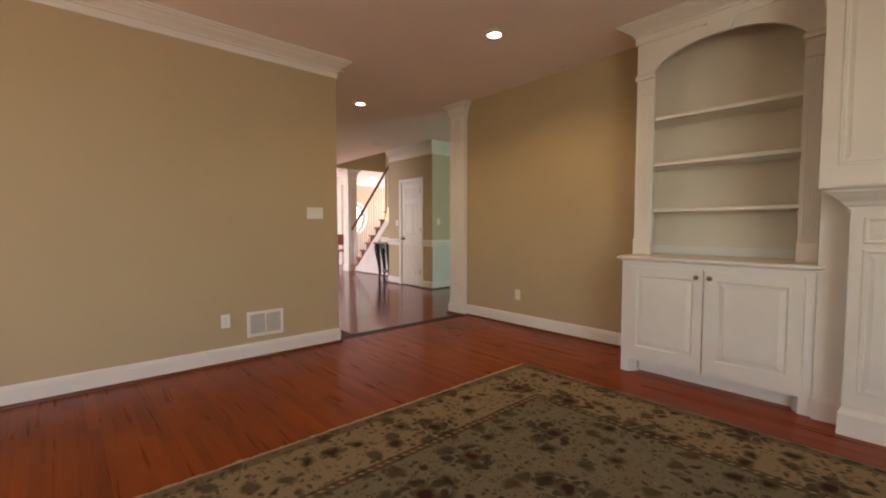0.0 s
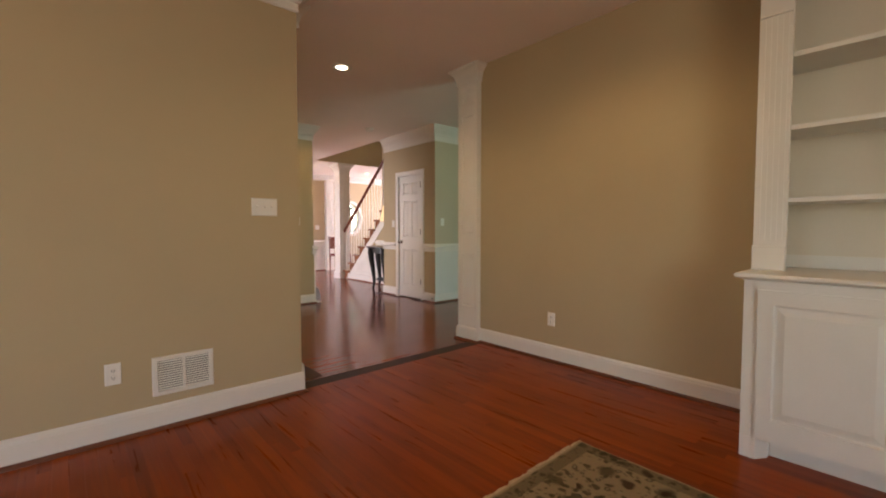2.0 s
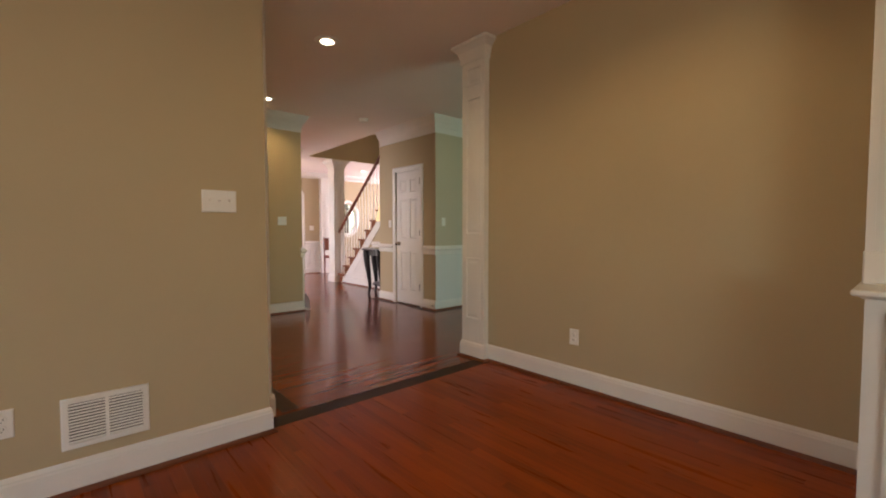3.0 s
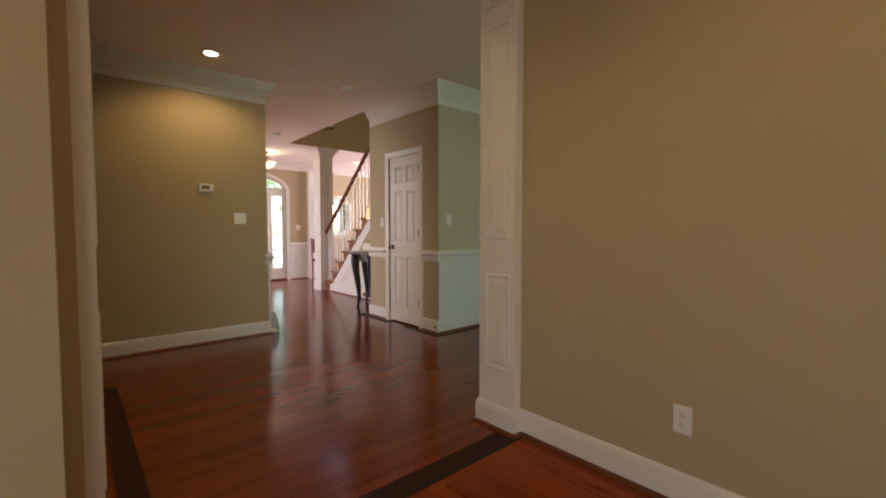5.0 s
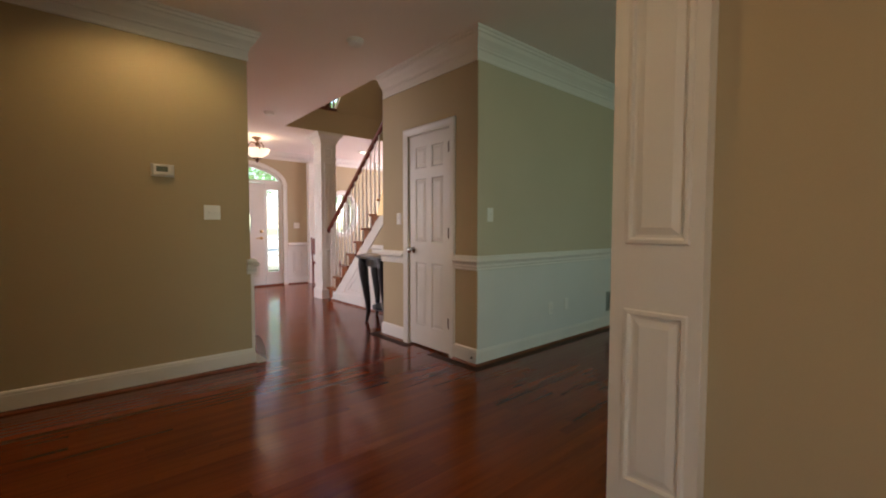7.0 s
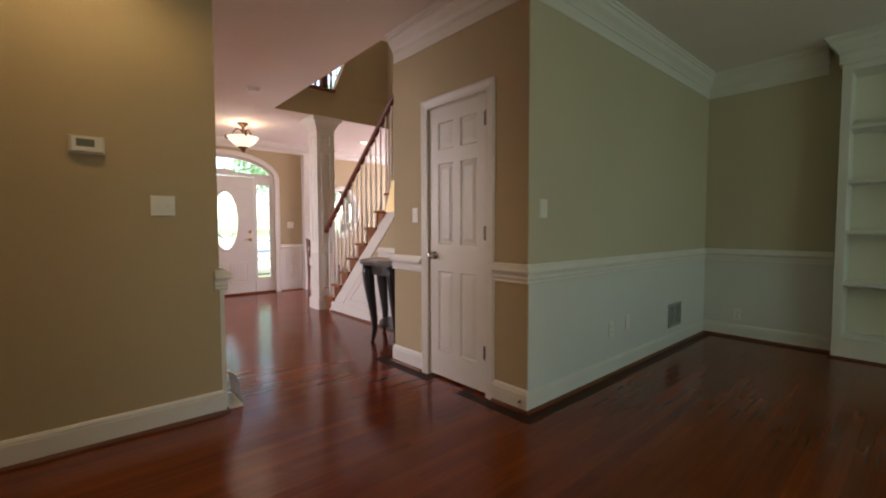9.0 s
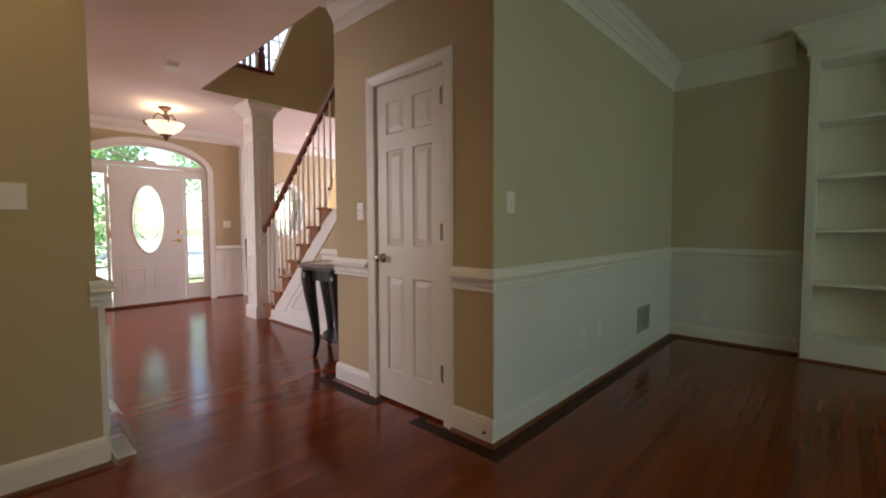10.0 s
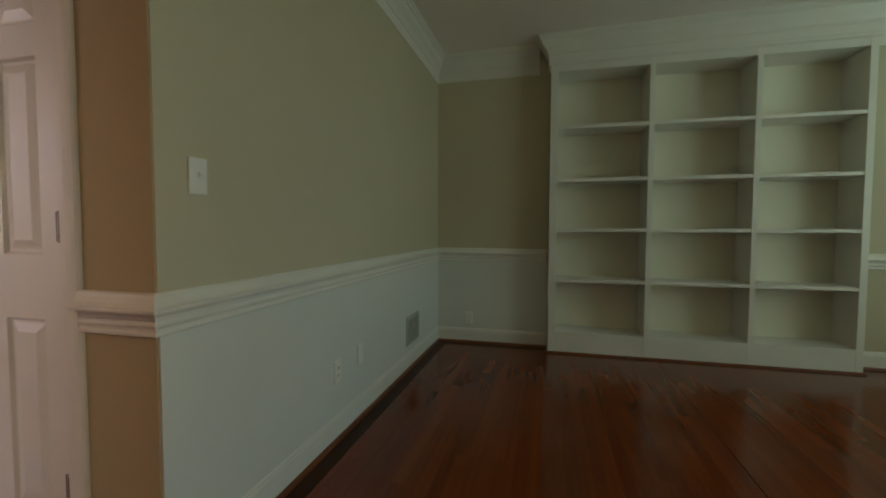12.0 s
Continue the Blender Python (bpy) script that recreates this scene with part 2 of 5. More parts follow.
def rug_material(x0, y0, x1, y1):
    m = bpy.data.materials.new("wool_rug")
    m.use_nodes = True
    nt = m.node_tree
    N, Lk = nt.nodes.new, nt.links.new
    b = nt.nodes["Principled BSDF"]
    b.inputs["Roughness"].default_value, b.inputs["Specular IOR Level"].default_value = 0.95, 0.1
    geo = N("ShaderNodeNewGeometry")
    sep = N("ShaderNodeSeparateXYZ")
    Lk(geo.outputs["Position"], sep.inputs[0])

    def mth(op, a, c=None, d=None):
        n = N("ShaderNodeMath")
        n.operation = op
        for k, v in enumerate((a, c, d)):
            if v is None:
                continue
            if isinstance(v, (int, float)):
                n.inputs[k].default_value = v
            else:
                Lk(v, n.inputs[k])
        return n.outputs[0]

    def mix(f, a, c):
        n = N("ShaderNodeMix")
        n.data_type = "RGBA"
        Lk(f, n.inputs["Factor"])
        for k, v in (("A", a), ("B", c)):
            s = [i for i in n.inputs if i.name == k and i.type == "RGBA"][0]
            if isinstance(v, tuple):
                s.default_value = (*v, 1)
            else:
                Lk(v, s)
        return [o for o in n.outputs if o.type == "RGBA"][0]

    dx = mth("MINIMUM", mth("SUBTRACT", sep.outputs[0], x0), mth("SUBTRACT", x1, sep.outputs[0]))
    dy = mth("MINIMUM", mth("SUBTRACT", sep.outputs[1], y0), mth("SUBTRACT", y1, sep.outputs[1]))
    d = mth("MINIMUM", dx, dy)
    warp = N("ShaderNodeTexNoise")
    warp.inputs["Scale"].default_value = 9.0
    Lk(geo.outputs["Position"], warp.inputs["Vector"])
    wv = N("ShaderNodeVectorMath")
    wv.operation = "MULTIPLY_ADD"
    wv.inputs[1].default_value = (0.10, 0.10, 0.0)
    Lk(warp.outputs["Color"], wv.inputs[0])
    Lk(geo.outputs["Position"], wv.inputs[2])

    def soft(v, edge, wide):
        n = N("ShaderNodeMapRange")
        n.interpolation_type = "SMOOTHSTEP"
        n.inputs["From Min"].default_value, n.inputs["From Max"].default_value = edge + wide, edge - wide
        Lk(v, n.inputs["Value"])
        return n.outputs[0]

    def cells(scale, rnd=0.85):
        v = N("ShaderNodeTexVoronoi")
        v.voronoi_dimensions = "2D"
        v.inputs["Scale"].default_value, v.inputs["Randomness"].default_value = scale, rnd
        Lk(wv.outputs[0], v.inputs["Vector"])
        c = N("ShaderNodeSeparateColor")
        Lk(v.outputs["Color"], c.inputs[0])
        return v.outputs["Distance"], c.outputs[0], c.outputs[1]

    big, r1, r2 = cells(2.3, 0.6)
    mid, q1, q2 = cells(7.0)
    small, p1, p2 = cells(19.0)
    tiny, t1, t2 = cells(34.0)
    inner = mth("GREATER_THAN", d, 0.52)
    ground = mix(inner, (0.40, 0.30, 0.175), (0.25, 0.22, 0.145))
    fade = N("ShaderNodeTexNoise")
    fade.inputs["Scale"].default_value = 2.4
    Lk(geo.outputs["Position"], fade.inputs["Vector"])
    col = mix(mth("MULTIPLY", fade.outputs["Fac"], 0.5), ground, (0.27, 0.215, 0.125))
    # leaves and vines, rosettes with rings and dark hearts
    col = mix(mth("MULTIPLY", soft(tiny, 0.22, 0.10), mth("MULTIPLY", mth("GREATER_THAN", t1, 0.5), 0.7)), col, (0.12, 0.088, 0.045))
    col = mix(mth("MULTIPLY", soft(small, 0.25, 0.10), mth("MULTIPLY", mth("GREATER_THAN", p1, 0.38), 0.8)), col, (0.075, 0.056, 0.028))
    col = mix(mth("MULTIPLY", soft(small, 0.12, 0.05), mth("MULTIPLY", mth("GREATER_THAN", p2, 0.66), 0.8)), col, (0.38, 0.31, 0.20))
    col = mix(mth("MULTIPLY", soft(mid, 0.29, 0.12), mth("MULTIPLY", mth("GREATER_THAN", q1, 0.48), 0.8)), col, (0.075, 0.06, 0.03))
    col = mix(mth("MULTIPLY", soft(mid, 0.15, 0.06), mth("MULTIPLY", mth("GREATER_THAN", q2, 0.6), 0.85)), col, (0.05, 0.022, 0.014))
    ring = mth("MULTIPLY", soft(big, 0.28, 0.07), mth("GREATER_THAN", r1, 0.45))
    petal = mth("GREATER_THAN", mth("SINE", mth("MULTIPLY", small, 8.0)), -0.2)
    col = mix(mth("MULTIPLY", mth("MULTIPLY", ring, petal), 0.8), col, (0.06, 0.05, 0.027))
    col = mix(mth("MULTIPLY", soft(big, 0.14, 0.03), mth("MULTIPLY", mth("GREATER_THAN", r1, 0.45), 0.75)), col, (0.15, 0.12, 0.065))
    col = mix(mth("MULTIPLY", soft(big, 0.08, 0.03), mth("GREATER_THAN", r1, 0.45)), col, (0.07, 0.026, 0.02))
    col = mix(mth("MULTIPLY", soft(big, 0.12, 0.03), mth("GREATER_THAN", r2, 0.86)), col, (0.11, 0.022, 0.018))
    # guard stripes with a row of small cream beads
    along = mth("ADD", sep.outputs[0], sep.outputs[1])
    bead = mth("GREATER_THAN", mth("SINE", mth("MULTIPLY", along, 125.0)), 0.35)
    g1 = mth("MULTIPLY", mth("GREATER_THAN", d, 0.465), mth("LESS_THAN", d, 0.52))
    col = mix(mth("MULTIPLY", g1, 0.75), col, (0.085, 0.055, 0.03))
    g2 = mth("MULTIPLY", mth("GREATER_THAN", d, 0.482), mth("LESS_THAN", d, 0.50))
    col = mix(mth("MULTIPLY", mth("MULTIPLY", g2, bead), 0.8), col, (0.46, 0.36, 0.22))
    g3 = mth("MULTIPLY", mth("GREATER_THAN", d, 0.02), mth("LESS_THAN", d, 0.085))
    col = mix(mth("MULTIPLY", g3, 0.5), col, (0.09, 0.07, 0.038))
    col = mix(mth("LESS_THAN", d, 0.014), col, (0.46, 0.36, 0.23))
    pile = N("ShaderNodeTexNoise")
    pile.inputs["Scale"].default_value, pile.inputs["Detail"].default_value = 260.0, 2
    Lk(geo.outputs["Position"], pile.inputs["Vector"])
    tint = N("ShaderNodeMix")
    tint.data_type, tint.blend_type = "RGBA", "MULTIPLY"
    tint.inputs["Factor"].default_value = 0.55
    rgb = [i for i in tint.inputs if i.type == "RGBA"]
    Lk(col, rgb[0])
    Lk(pile.outputs["Color"], rgb[1])
    Lk([o for o in tint.outputs if o.type == "RGBA"][0], b.inputs["Base Color"])
    bn = N("ShaderNodeBump")
    bn.inputs["Strength"].default_value, bn.inputs["Distance"].default_value = 0.5, 0.003
    Lk(pile.outputs["Fac"], bn.inputs["Height"])
    Lk(bn.outputs["Normal"], b.inputs["Normal"])
    return m


# ---- builders ----
def mesh_of(name, bm, material, smooth=False, level=False):
    if not level:
        for v in bm.verts:
            if 2.45 < v.co.z < 2.9:
                v.co.z += fall(v.co.y) * min(1.0, (v.co.z - 2.45) / 0.25)
    bmesh.ops.recalc_face_normals(bm, faces=bm.faces)
    me = bpy.data.meshes.new(name)
    bm.to_mesh(me)
    bm.free()
    me.materials.append(material)
    if smooth:
        me.polygons.foreach_set("use_smooth", [True] * len(me.polygons))
    return me


def part(name, bm, material, parent, label="", smooth=False, level=False):
    """One bmesh, in world places, as one mesh object under a thing or a part."""
    ob = new(name, mesh_of(name, bm, material, smooth, level))
    if parent:
        ob.parent = parent
        ob.matrix_parent_inverse = world_of(parent).inverted()
    if label:
        tagged(ob, label)
    return ob


def world_of(ob):
    m = ob.matrix_basis.copy()
    while ob.parent:
        m = ob.parent.matrix_basis @ ob.matrix_parent_inverse @ m
        ob = ob.parent
    return m


def thing(name, at, label, category, group="", kind=""):
    ob = new(name)
    ob.empty_display_size = 0.1
    ob.matrix_basis = Matrix.Translation(at)
    return tagged(ob, label, category, group, kind)


def single(name, bm, material, label, category, group="", kind="", smooth=False):
    return tagged(new(name, mesh_of(name, bm, material, smooth)), label, category, group, kind)


def struct(name, bm, material, label="", category=""):
    return tagged(new(name, mesh_of(name, bm, material)), label, category, "", "structure")


def box(bm, x0, y0, z0, x1, y1, z1):
    v = [bm.verts.new((x, y, z)) for x in (x0, x1) for y in (y0, y1) for z in (z0, z1)]
    for q in ((0, 1, 3, 2), (4, 6, 7, 5), (0, 4, 5, 1), (2, 3, 7, 6), (0, 2, 6, 4), (1, 5, 7, 3)):
        bm.faces.new([v[i] for i in q])
    return bm


def cbox(x0, y0, z0, x1, y1, z1, bevel=0.0):
    bm = box(bmesh.new(), x0, y0, z0, x1, y1, z1)
    if bevel:
        bmesh.ops.bevel(bm, geom=bm.edges[:], offset=bevel, segments=2, affect="EDGES", profile=0.5)
    return bm


def frame_at(origin, u, v=(0, 0, 1)):
    """A plane: u across, v up, its third axis out of the surface."""
    u, v = Vector(u), Vector(v)
    n = u.cross(v)
    return Matrix(((u.x, v.x, n.x, origin[0]), (u.y, v.y, n.y, origin[1]), (u.z, v.z, n.z, origin[2]), (0, 0, 0, 1)))


def fbox(bm, F, u0, v0, d0, u1, v1, d1):
    n = len(bm.verts)
    box(bm, u0, v0, d0, u1, v1, d1)
    bm.verts.ensure_lookup_table()
    for w in bm.verts[n:]:
        w.co = F @ w.co
    return bm


def rect_loops(bm, F, u0, v0, u1, v1, steps, cap=True):
    """A stepped rectangle: steps of (inset, height) joined ring to ring."""
    rings = []
    for s, d in steps:
        rings.append([bm.verts.new(F @ Vector(p)) for p in ((u0 + s, v0 + s, d), (u1 - s, v0 + s, d), (u1 - s, v1 - s, d), (u0 + s, v1 - s, d))])
    for a, c in zip(rings, rings[1:]):
        for i in range(4):
            j = (i + 1) % 4
            bm.faces.new((a[i], a[j], c[j], c[i]))
    if cap:
        bm.faces.new(rings[-1])
    return bm


RAISED = ((0, 0), (0.006, -0.012), (0.014, -0.012), (0.045, -0.001))
FINE = ((0, 0), (0.004, 0.006), (0.014, 0.007), (0.02, -0.004), (0.028, -0.004), (0.05, 0.003))


def panelled(F, w, h, t, cells, parent, name, material, steps=RAISED, panel_material=None, label=""):
    """A board of w by h by t, with an opening and a raised panel in it for each cell."""
    us = sorted({0, w, *[c[0] for c in cells], *[c[2] for c in cells]})
    vs = sorted({0, h, *[c[1] for c in cells], *[c[3] for c in cells]})
    bm = bmesh.new()
    for a, b in zip(us, us[1:]):
        for c, d in zip(vs, vs[1:]):
            mu, mv = (a + b) / 2, (c + d) / 2
            if any(k[0] < mu < k[2] and k[1] < mv < k[3] for k in cells):
                continue
            bm.faces.new([bm.verts.new(F @ Vector(p)) for p in ((a, c, 0), (b, c, 0), (b, d, 0), (a, d, 0))])
    rect_loops(bm, F, 0, 0, w, h, ((0, 0), (0, -t)))
    bmesh.ops.remove_doubles(bm, verts=bm.verts, dist=0.0002)
    body = part(name, bm, material, parent, label)
    for u0, v0, u1, v1 in cells:
        k = min(1.0, min(u1 - u0, v1 - v0) / 0.13)
        part("panel", rect_loops(bmesh.new(), F, u0, v0, u1, v1, [(s * k, d) for s, d in steps]), panel_material or material, body)
    return body


def moulding(bm, pts, profile):
    """A moulding along a line of plan points, mitred, standing out to the left of the way. profile: (out, height) points round its section."""
    pts = [Vector(p) for p in pts]
    rings = []
    for i, p in enumerate(pts):
        a = (p - pts[i - 1]).normalized() if i else None
        b = (pts[i + 1] - p).normalized() if i + 1 < len(pts) else None
        na = Vector((-a.y, a.x)) if a else None
        nb = Vector((-b.y, b.x)) if b else None
        if na and nb:
            m = (na + nb) / max(0.2, 1 + na.dot(nb))
        else:
            m = na or nb
        rings.append([bm.verts.new((p.x + m.x * d, p.y + m.y * d, z)) for d, z in profile])
    k = len(profile)
    for r, s in zip(rings, rings[1:]):
        for i in range(k):
            j = (i + 1) % k
            bm.faces.new((r[i], r[j], s[j], s[i]))
    bm.faces.new(rings[0])
    bm.faces.new(rings[-1])
    return bm


BASE = [(0, 0.0), (0.016, 0.0), (0.016, 0.112), (0.013, 0.118), (0.013, 0.128), (0.006, 0.140), (0, 0.143)]
SHOE = [(0.0162, 0.0), (0.034, 0.0), (0.033, 0.008), (0.028, 0.016), (0.0162, 0.021)]
RAILP = [(0, 0.796), (0.012, 0.796), (0.017, 0.800), (0.017, 0.807), (0.012, 0.811), (0.012, 0.819), (0.019, 0.823), (0.021, 0.830), (0.018, 0.837), (0.013, 0.840), (0.015, 0.852), (0.024, 0.862), (0.044, 0.866), (0.047, 0.871), (0.046, 0.878), (0.036, 0.881), (0.026, 0.891), (0.019, 0.906), (0.017, 0.915), (0.011, 0.919), (0, 0.919)]


def crown(drop, out):
    s = lambda d, z: (d * out, C - z * drop)
    return [s(0, 1), s(0.10, 1), s(0.12, 0.93), s(0.09, 0.88), s(0.10, 0.66), s(0.2, 0.62), s(0.2, 0.56), s(0.34, 0.46), s(0.62, 0.32), s(0.74, 0.20), s(0.86, 0.17), s(0.88, 0.10), s(1, 0.07), s(1, 0.002), s(0, 0.002)]


def trim(name, pts, profile, material=M_TRIM, label="white painted moulding"):
    return struct(name, moulding(bmesh.new(), pts, profile), material, label, "trim")


def skirting(pts):
    trim("baseboard", pts, BASE, M_TRIM, "white painted baseboard")
    trim("shoe_moulding", pts, SHOE, M_SHOE, "cherry-stained shoe moulding along the baseboard")


def lathe(bm, cx, cy, prof, seg=16):
    """Turns (radius, z) round a vertical axis."""
    rings = [[bm.verts.new((cx + r * math.cos(2 * math.pi * k / seg), cy + r * math.sin(2 * math.pi * k / seg), z)) for k in range(seg)] for r, z in prof]
    for a, b in zip(rings, rings[1:]):
        for i in range(seg):
            bm.faces.new((a[i], a[(i + 1) % seg], b[(i + 1) % seg], b[i]))
    bm.faces.new(rings[0])
    bm.faces.new(rings[-1])
    return bm


def flathe(F, prof, seg=20, u=0.0, v=0.0):
    """Turns (radius, out) round the axis that stands out of the plane F."""
    bm = lathe(bmesh.new(), u, v, prof, seg)
    for w in bm.verts:
        w.co = F @ w.co
    return bm


def tube(bm, pts, radii, seg=10, flat=1.0):
    """A tube through points, with a radius at each."""
    pts = [Vector(p) for p in pts]
    if isinstance(radii, (int, float)):
        radii = [radii] * len(pts)
    rings = []
    for i, p in enumerate(pts):
        t = (pts[min(i + 1, len(pts) - 1)] - pts[max(i - 1, 0)]).normalized()
        ref = Vector((0, 0, 1)) if abs(t.z) < 0.9 else Vector((1, 0, 0))
        a = t.cross(ref).normalized()
        b = a.cross(t)
        rings.append([bm.verts.new(p + radii[i] * (math.cos(2 * math.pi * k / seg) * a + flat * math.sin(2 * math.pi * k / seg) * b)) for k in range(seg)])
    for r, s in zip(rings, rings[1:]):
        for i in range(seg):
            bm.faces.new((r[i], r[(i + 1) % seg], s[(i + 1) % seg], s[i]))
    bm.faces.new(rings[0])
    bm.faces.new(rings[-1])
    return bm


def prism(F, poly, d0, d1):
    """A flat shape in the plane F, d0 to d1 thick."""
    bm = bmesh.new()
    a = [bm.verts.new(F @ Vector((u, v, d0))) for u, v in poly]
    b = [bm.verts.new(F @ Vector((u, v, d1))) for u, v in poly]
    for i in range(len(poly)):
        j = (i + 1) % len(poly)
        bm.faces.new((a[i], a[j], b[j], b[i]))
    bm.faces.new(a)
    bm.faces.new(b)
    return bm


NEGX, POSX, NEGY, POSY = (0, -1, 0), (0, 1, 0), (1, 0, 0), (-1, 0, 0)   # u for surfaces that face -x, +x, -y, +y


# ---- structure: walls, ceilings ----
def wall(name, *boxes, label="beige painted wall", material=M_WALL):
    bm = bmesh.new()
    for b in boxes:
        box(bm, *b)
    return struct(name, bm, material, label, "wall")


wall("wall_family_north", (-3.34, 3.82, 0, 1.95, 3.96, C))
wall("wall_family_east", (3.868, -3.4, 0, 4.02, 3.92, C))
# unseen opening added for the family fill lamp
wall("wall_family_south", (-3.34, -3.54, 0, -3.1, -3.4, C), (-0.1, -3.54, 0, 4.02, -3.4, C), (-3.1, -3.54, 0, -0.1, -3.4, 0.55), (-3.1, -3.54, 2.45, -0.1, -3.4, C))
# unseen west opening, added with its fill lamp
wall("wall_family_west", (-3.34, -3.4, 0, -3.2, 2.0, C), (-3.34, 3.2, 0, -3.2, 3.82, C), (-3.34, 2.0, 0, -3.2, 3.2, 0.55), (-3.34, 2.0, 2.45, -3.2, 3.2, C))
wall("wall_hall_west", (1.85, 3.96, 0, 1.99, 6.35, C))
wall("wall_passage_end", (0.36, 3.96, 0, 0.5, 7.2, C))
wall("wall_hall_north", (0.36, 7.2, 0, 3.62, 7.34, C))
# wide opening is added, unseen, to pass the fill into the foyer
wall("wall_foyer_west", (3.48, 7.34, 0, 3.62, 7.8, C), (3.48, 11.3, 0, 3.62, 12.09, C), (3.48, 7.8, 2.3, 3.62, 11.3, C))
# unseen room added to hold the dining fill
wall("wall_dining_unseen", (1.06, 7.34, 0, 1.2, 9.1, C), (1.06, 11.3, 0, 1.2, 12.25, C), (1.06, 9.1, 0, 1.2, 11.3, 0.55), (1.06, 9.1, 2.45, 1.2, 11.3, C))
wall("wall_closet", (5.02, 5.95, 0, 5.16, 6.28, C), (5.02, 6.90, 0, 5.16, 7.35, C), (5.02, 6.28, 2.04, 5.16, 6.90, C), (5.16, 7.21, 0, 6.7, 7.35, 5.4), (5.16, 6.09, 0, 5.2, 7.21, C))
wall("wall_study_north", (5.024, 5.946, 0.02, 5.16, 5.9495, C - 0.002), (5.16, 5.946, 0, 8.12, 6.09, C), label="beige study wall, coloured paler for the daylight on it", material=M_WALL_DAYLIT)
wall("wall_study_east", (8.12, 0.26, 0, 8.34, 2.535, C), (8.12, 4.886, 0, 8.34, 6.09, C), (8.262, 2.535, 0, 8.34, 4.886, C), (8.12, 2.535, 2.6, 8.262, 4.886, C), label="beige study wall, coloured paler for the daylight on it", material=M_WALL_DAYLIT)
wall("wall_study_south", (4.0, 0.26, 0, 4.8, 0.4, C), (6.6, 0.26, 0, 8.12, 0.4, C), (4.8, 0.26, 0, 6.6, 0.4, 0.6), (4.8, 0.26, 2.4, 6.6, 0.4, C))
wall("wall_stair_east", (6.7, 7.21, 0, 6.84, 9.93, 5.4))
# opening at x 9.5 is unseen, added for the living-room fill
wall("wall_living", (6.84, 7.21, 0, 9.5, 7.35, C), (9.5, 7.21, 0, 9.64, 10.0, C), (9.5, 11.8, 0, 9.64, 12.25, C), (9.5, 10.0, 0, 9.64, 11.8, 0.55), (9.5, 10.0, 2.45, 9.64, 11.8, C))
# stair side, closed under the flight
RISE, RUN, Y0, XS = 0.192, 0.219, 9.90, 5.64
NSTEP = 12
poly = [(-9.80, 0.0), (-7.35, 0.0), (-7.35, 2.16), (-7.42, 2.16), (-9.80, 0.075)]
struct("wall_stair_side", prism(frame_at((XS, 0, 0), NEGX), poly, -0.10, 0), M_WALL, "beige painted wall under the stair flight", "wall")

# front wall with the arched doorway and the oval window of the living room
FD_C, FD_W, SPRING, ARCH = 4.92, 0.80, 2.0, 0.36
YF = 12.09


def arch_z(x, hw=FD_W, rise=ARCH, spring=SPRING):
    return spring + rise * math.sqrt(max(0.0, 1 - ((x - FD_C) / hw) ** 2))


def front_wall():
    bm = bmesh.new()
    box(bm, 1.06, YF, 0, FD_C - FD_W, YF + 0.16, 2.0)
    box(bm, 1.06, YF, 2.0, FD_C - FD_W, YF + 0.16, C)
    box(bm, FD_C + FD_W, YF, 0, 6.4, YF + 0.16, C)
    n = 24
    for i in range(n):
        xa, xb = (FD_C - FD_W * math.cos(math.pi * k / n) for k in (i, i + 1))
        za, zb = arch_z(xa), arch_z(xb)
        v = [bm.verts.new(p) for y in (YF, YF + 0.16) for p in ((xa, y, za), (xb, y, zb), (xb, y, C), (xa, y, C))]
        for q in ((0, 1, 2, 3), (7, 6, 5, 4), (0, 4, 5, 1), (2, 6, 7, 3)):
            bm.faces.new([v[k] for k in q])
    # round the oval opening
    ox, oz, a, b, m = 7.05, 1.46, 0.30, 0.43, 40
    rx0, rx1, rz0, rz1 = 6.4, 9.5, 0.0, C
    for y, flip in ((YF, 1), (YF + 0.16, -1)):
        inner, outer = [], []
        for k in range(m):
            t = 2 * math.pi * k / m
            c, s = math.cos(t), math.sin(t)
            f = min((rx1 - ox) / c if c > 1e-6 else 9e9, (rx0 - ox) / c if c < -1e-6 else 9e9, (rz1 - oz) / s if s > 1e-6 else 9e9, (rz0 - oz) / s if s < -1e-6 else 9e9)
            inner.append(bm.verts.new((ox + a * c, y, oz + b * s)))
            outer.append(bm.verts.new((ox + f * c, y, oz + f * s)))
        for k in range(m):
            j = (k + 1) % m
            bm.faces.new((inner[k], inner[j], outer[j], outer[k]))
        if flip == 1:
            first = inner
        else:
            for k in range(m):
                j = (k + 1) % m
                bm.faces.new((first[k], first[j], inner[j], inner[k]))
    struct("wall_front", bm, M_WALL, "beige painted entrance wall with an arched doorway", "wall")


front_wall()

bm = bmesh.new()
HX, HY0, HY1 = 4.96, 7.44, 9.93
for b in ((-3.34, -3.54, C, HX, 12.25, 3.02), (HX, -3.54, C, 9.64, HY0, 3.02), (HX, HY1, C, 9.64, 12.25, 3.02), (6.84, HY0, C, 9.64, HY1, 3.02)):
    box(bm, *b)
struct("ceiling", bm, M_CEIL, "smooth painted ceiling with an open stairwell", "ceiling")
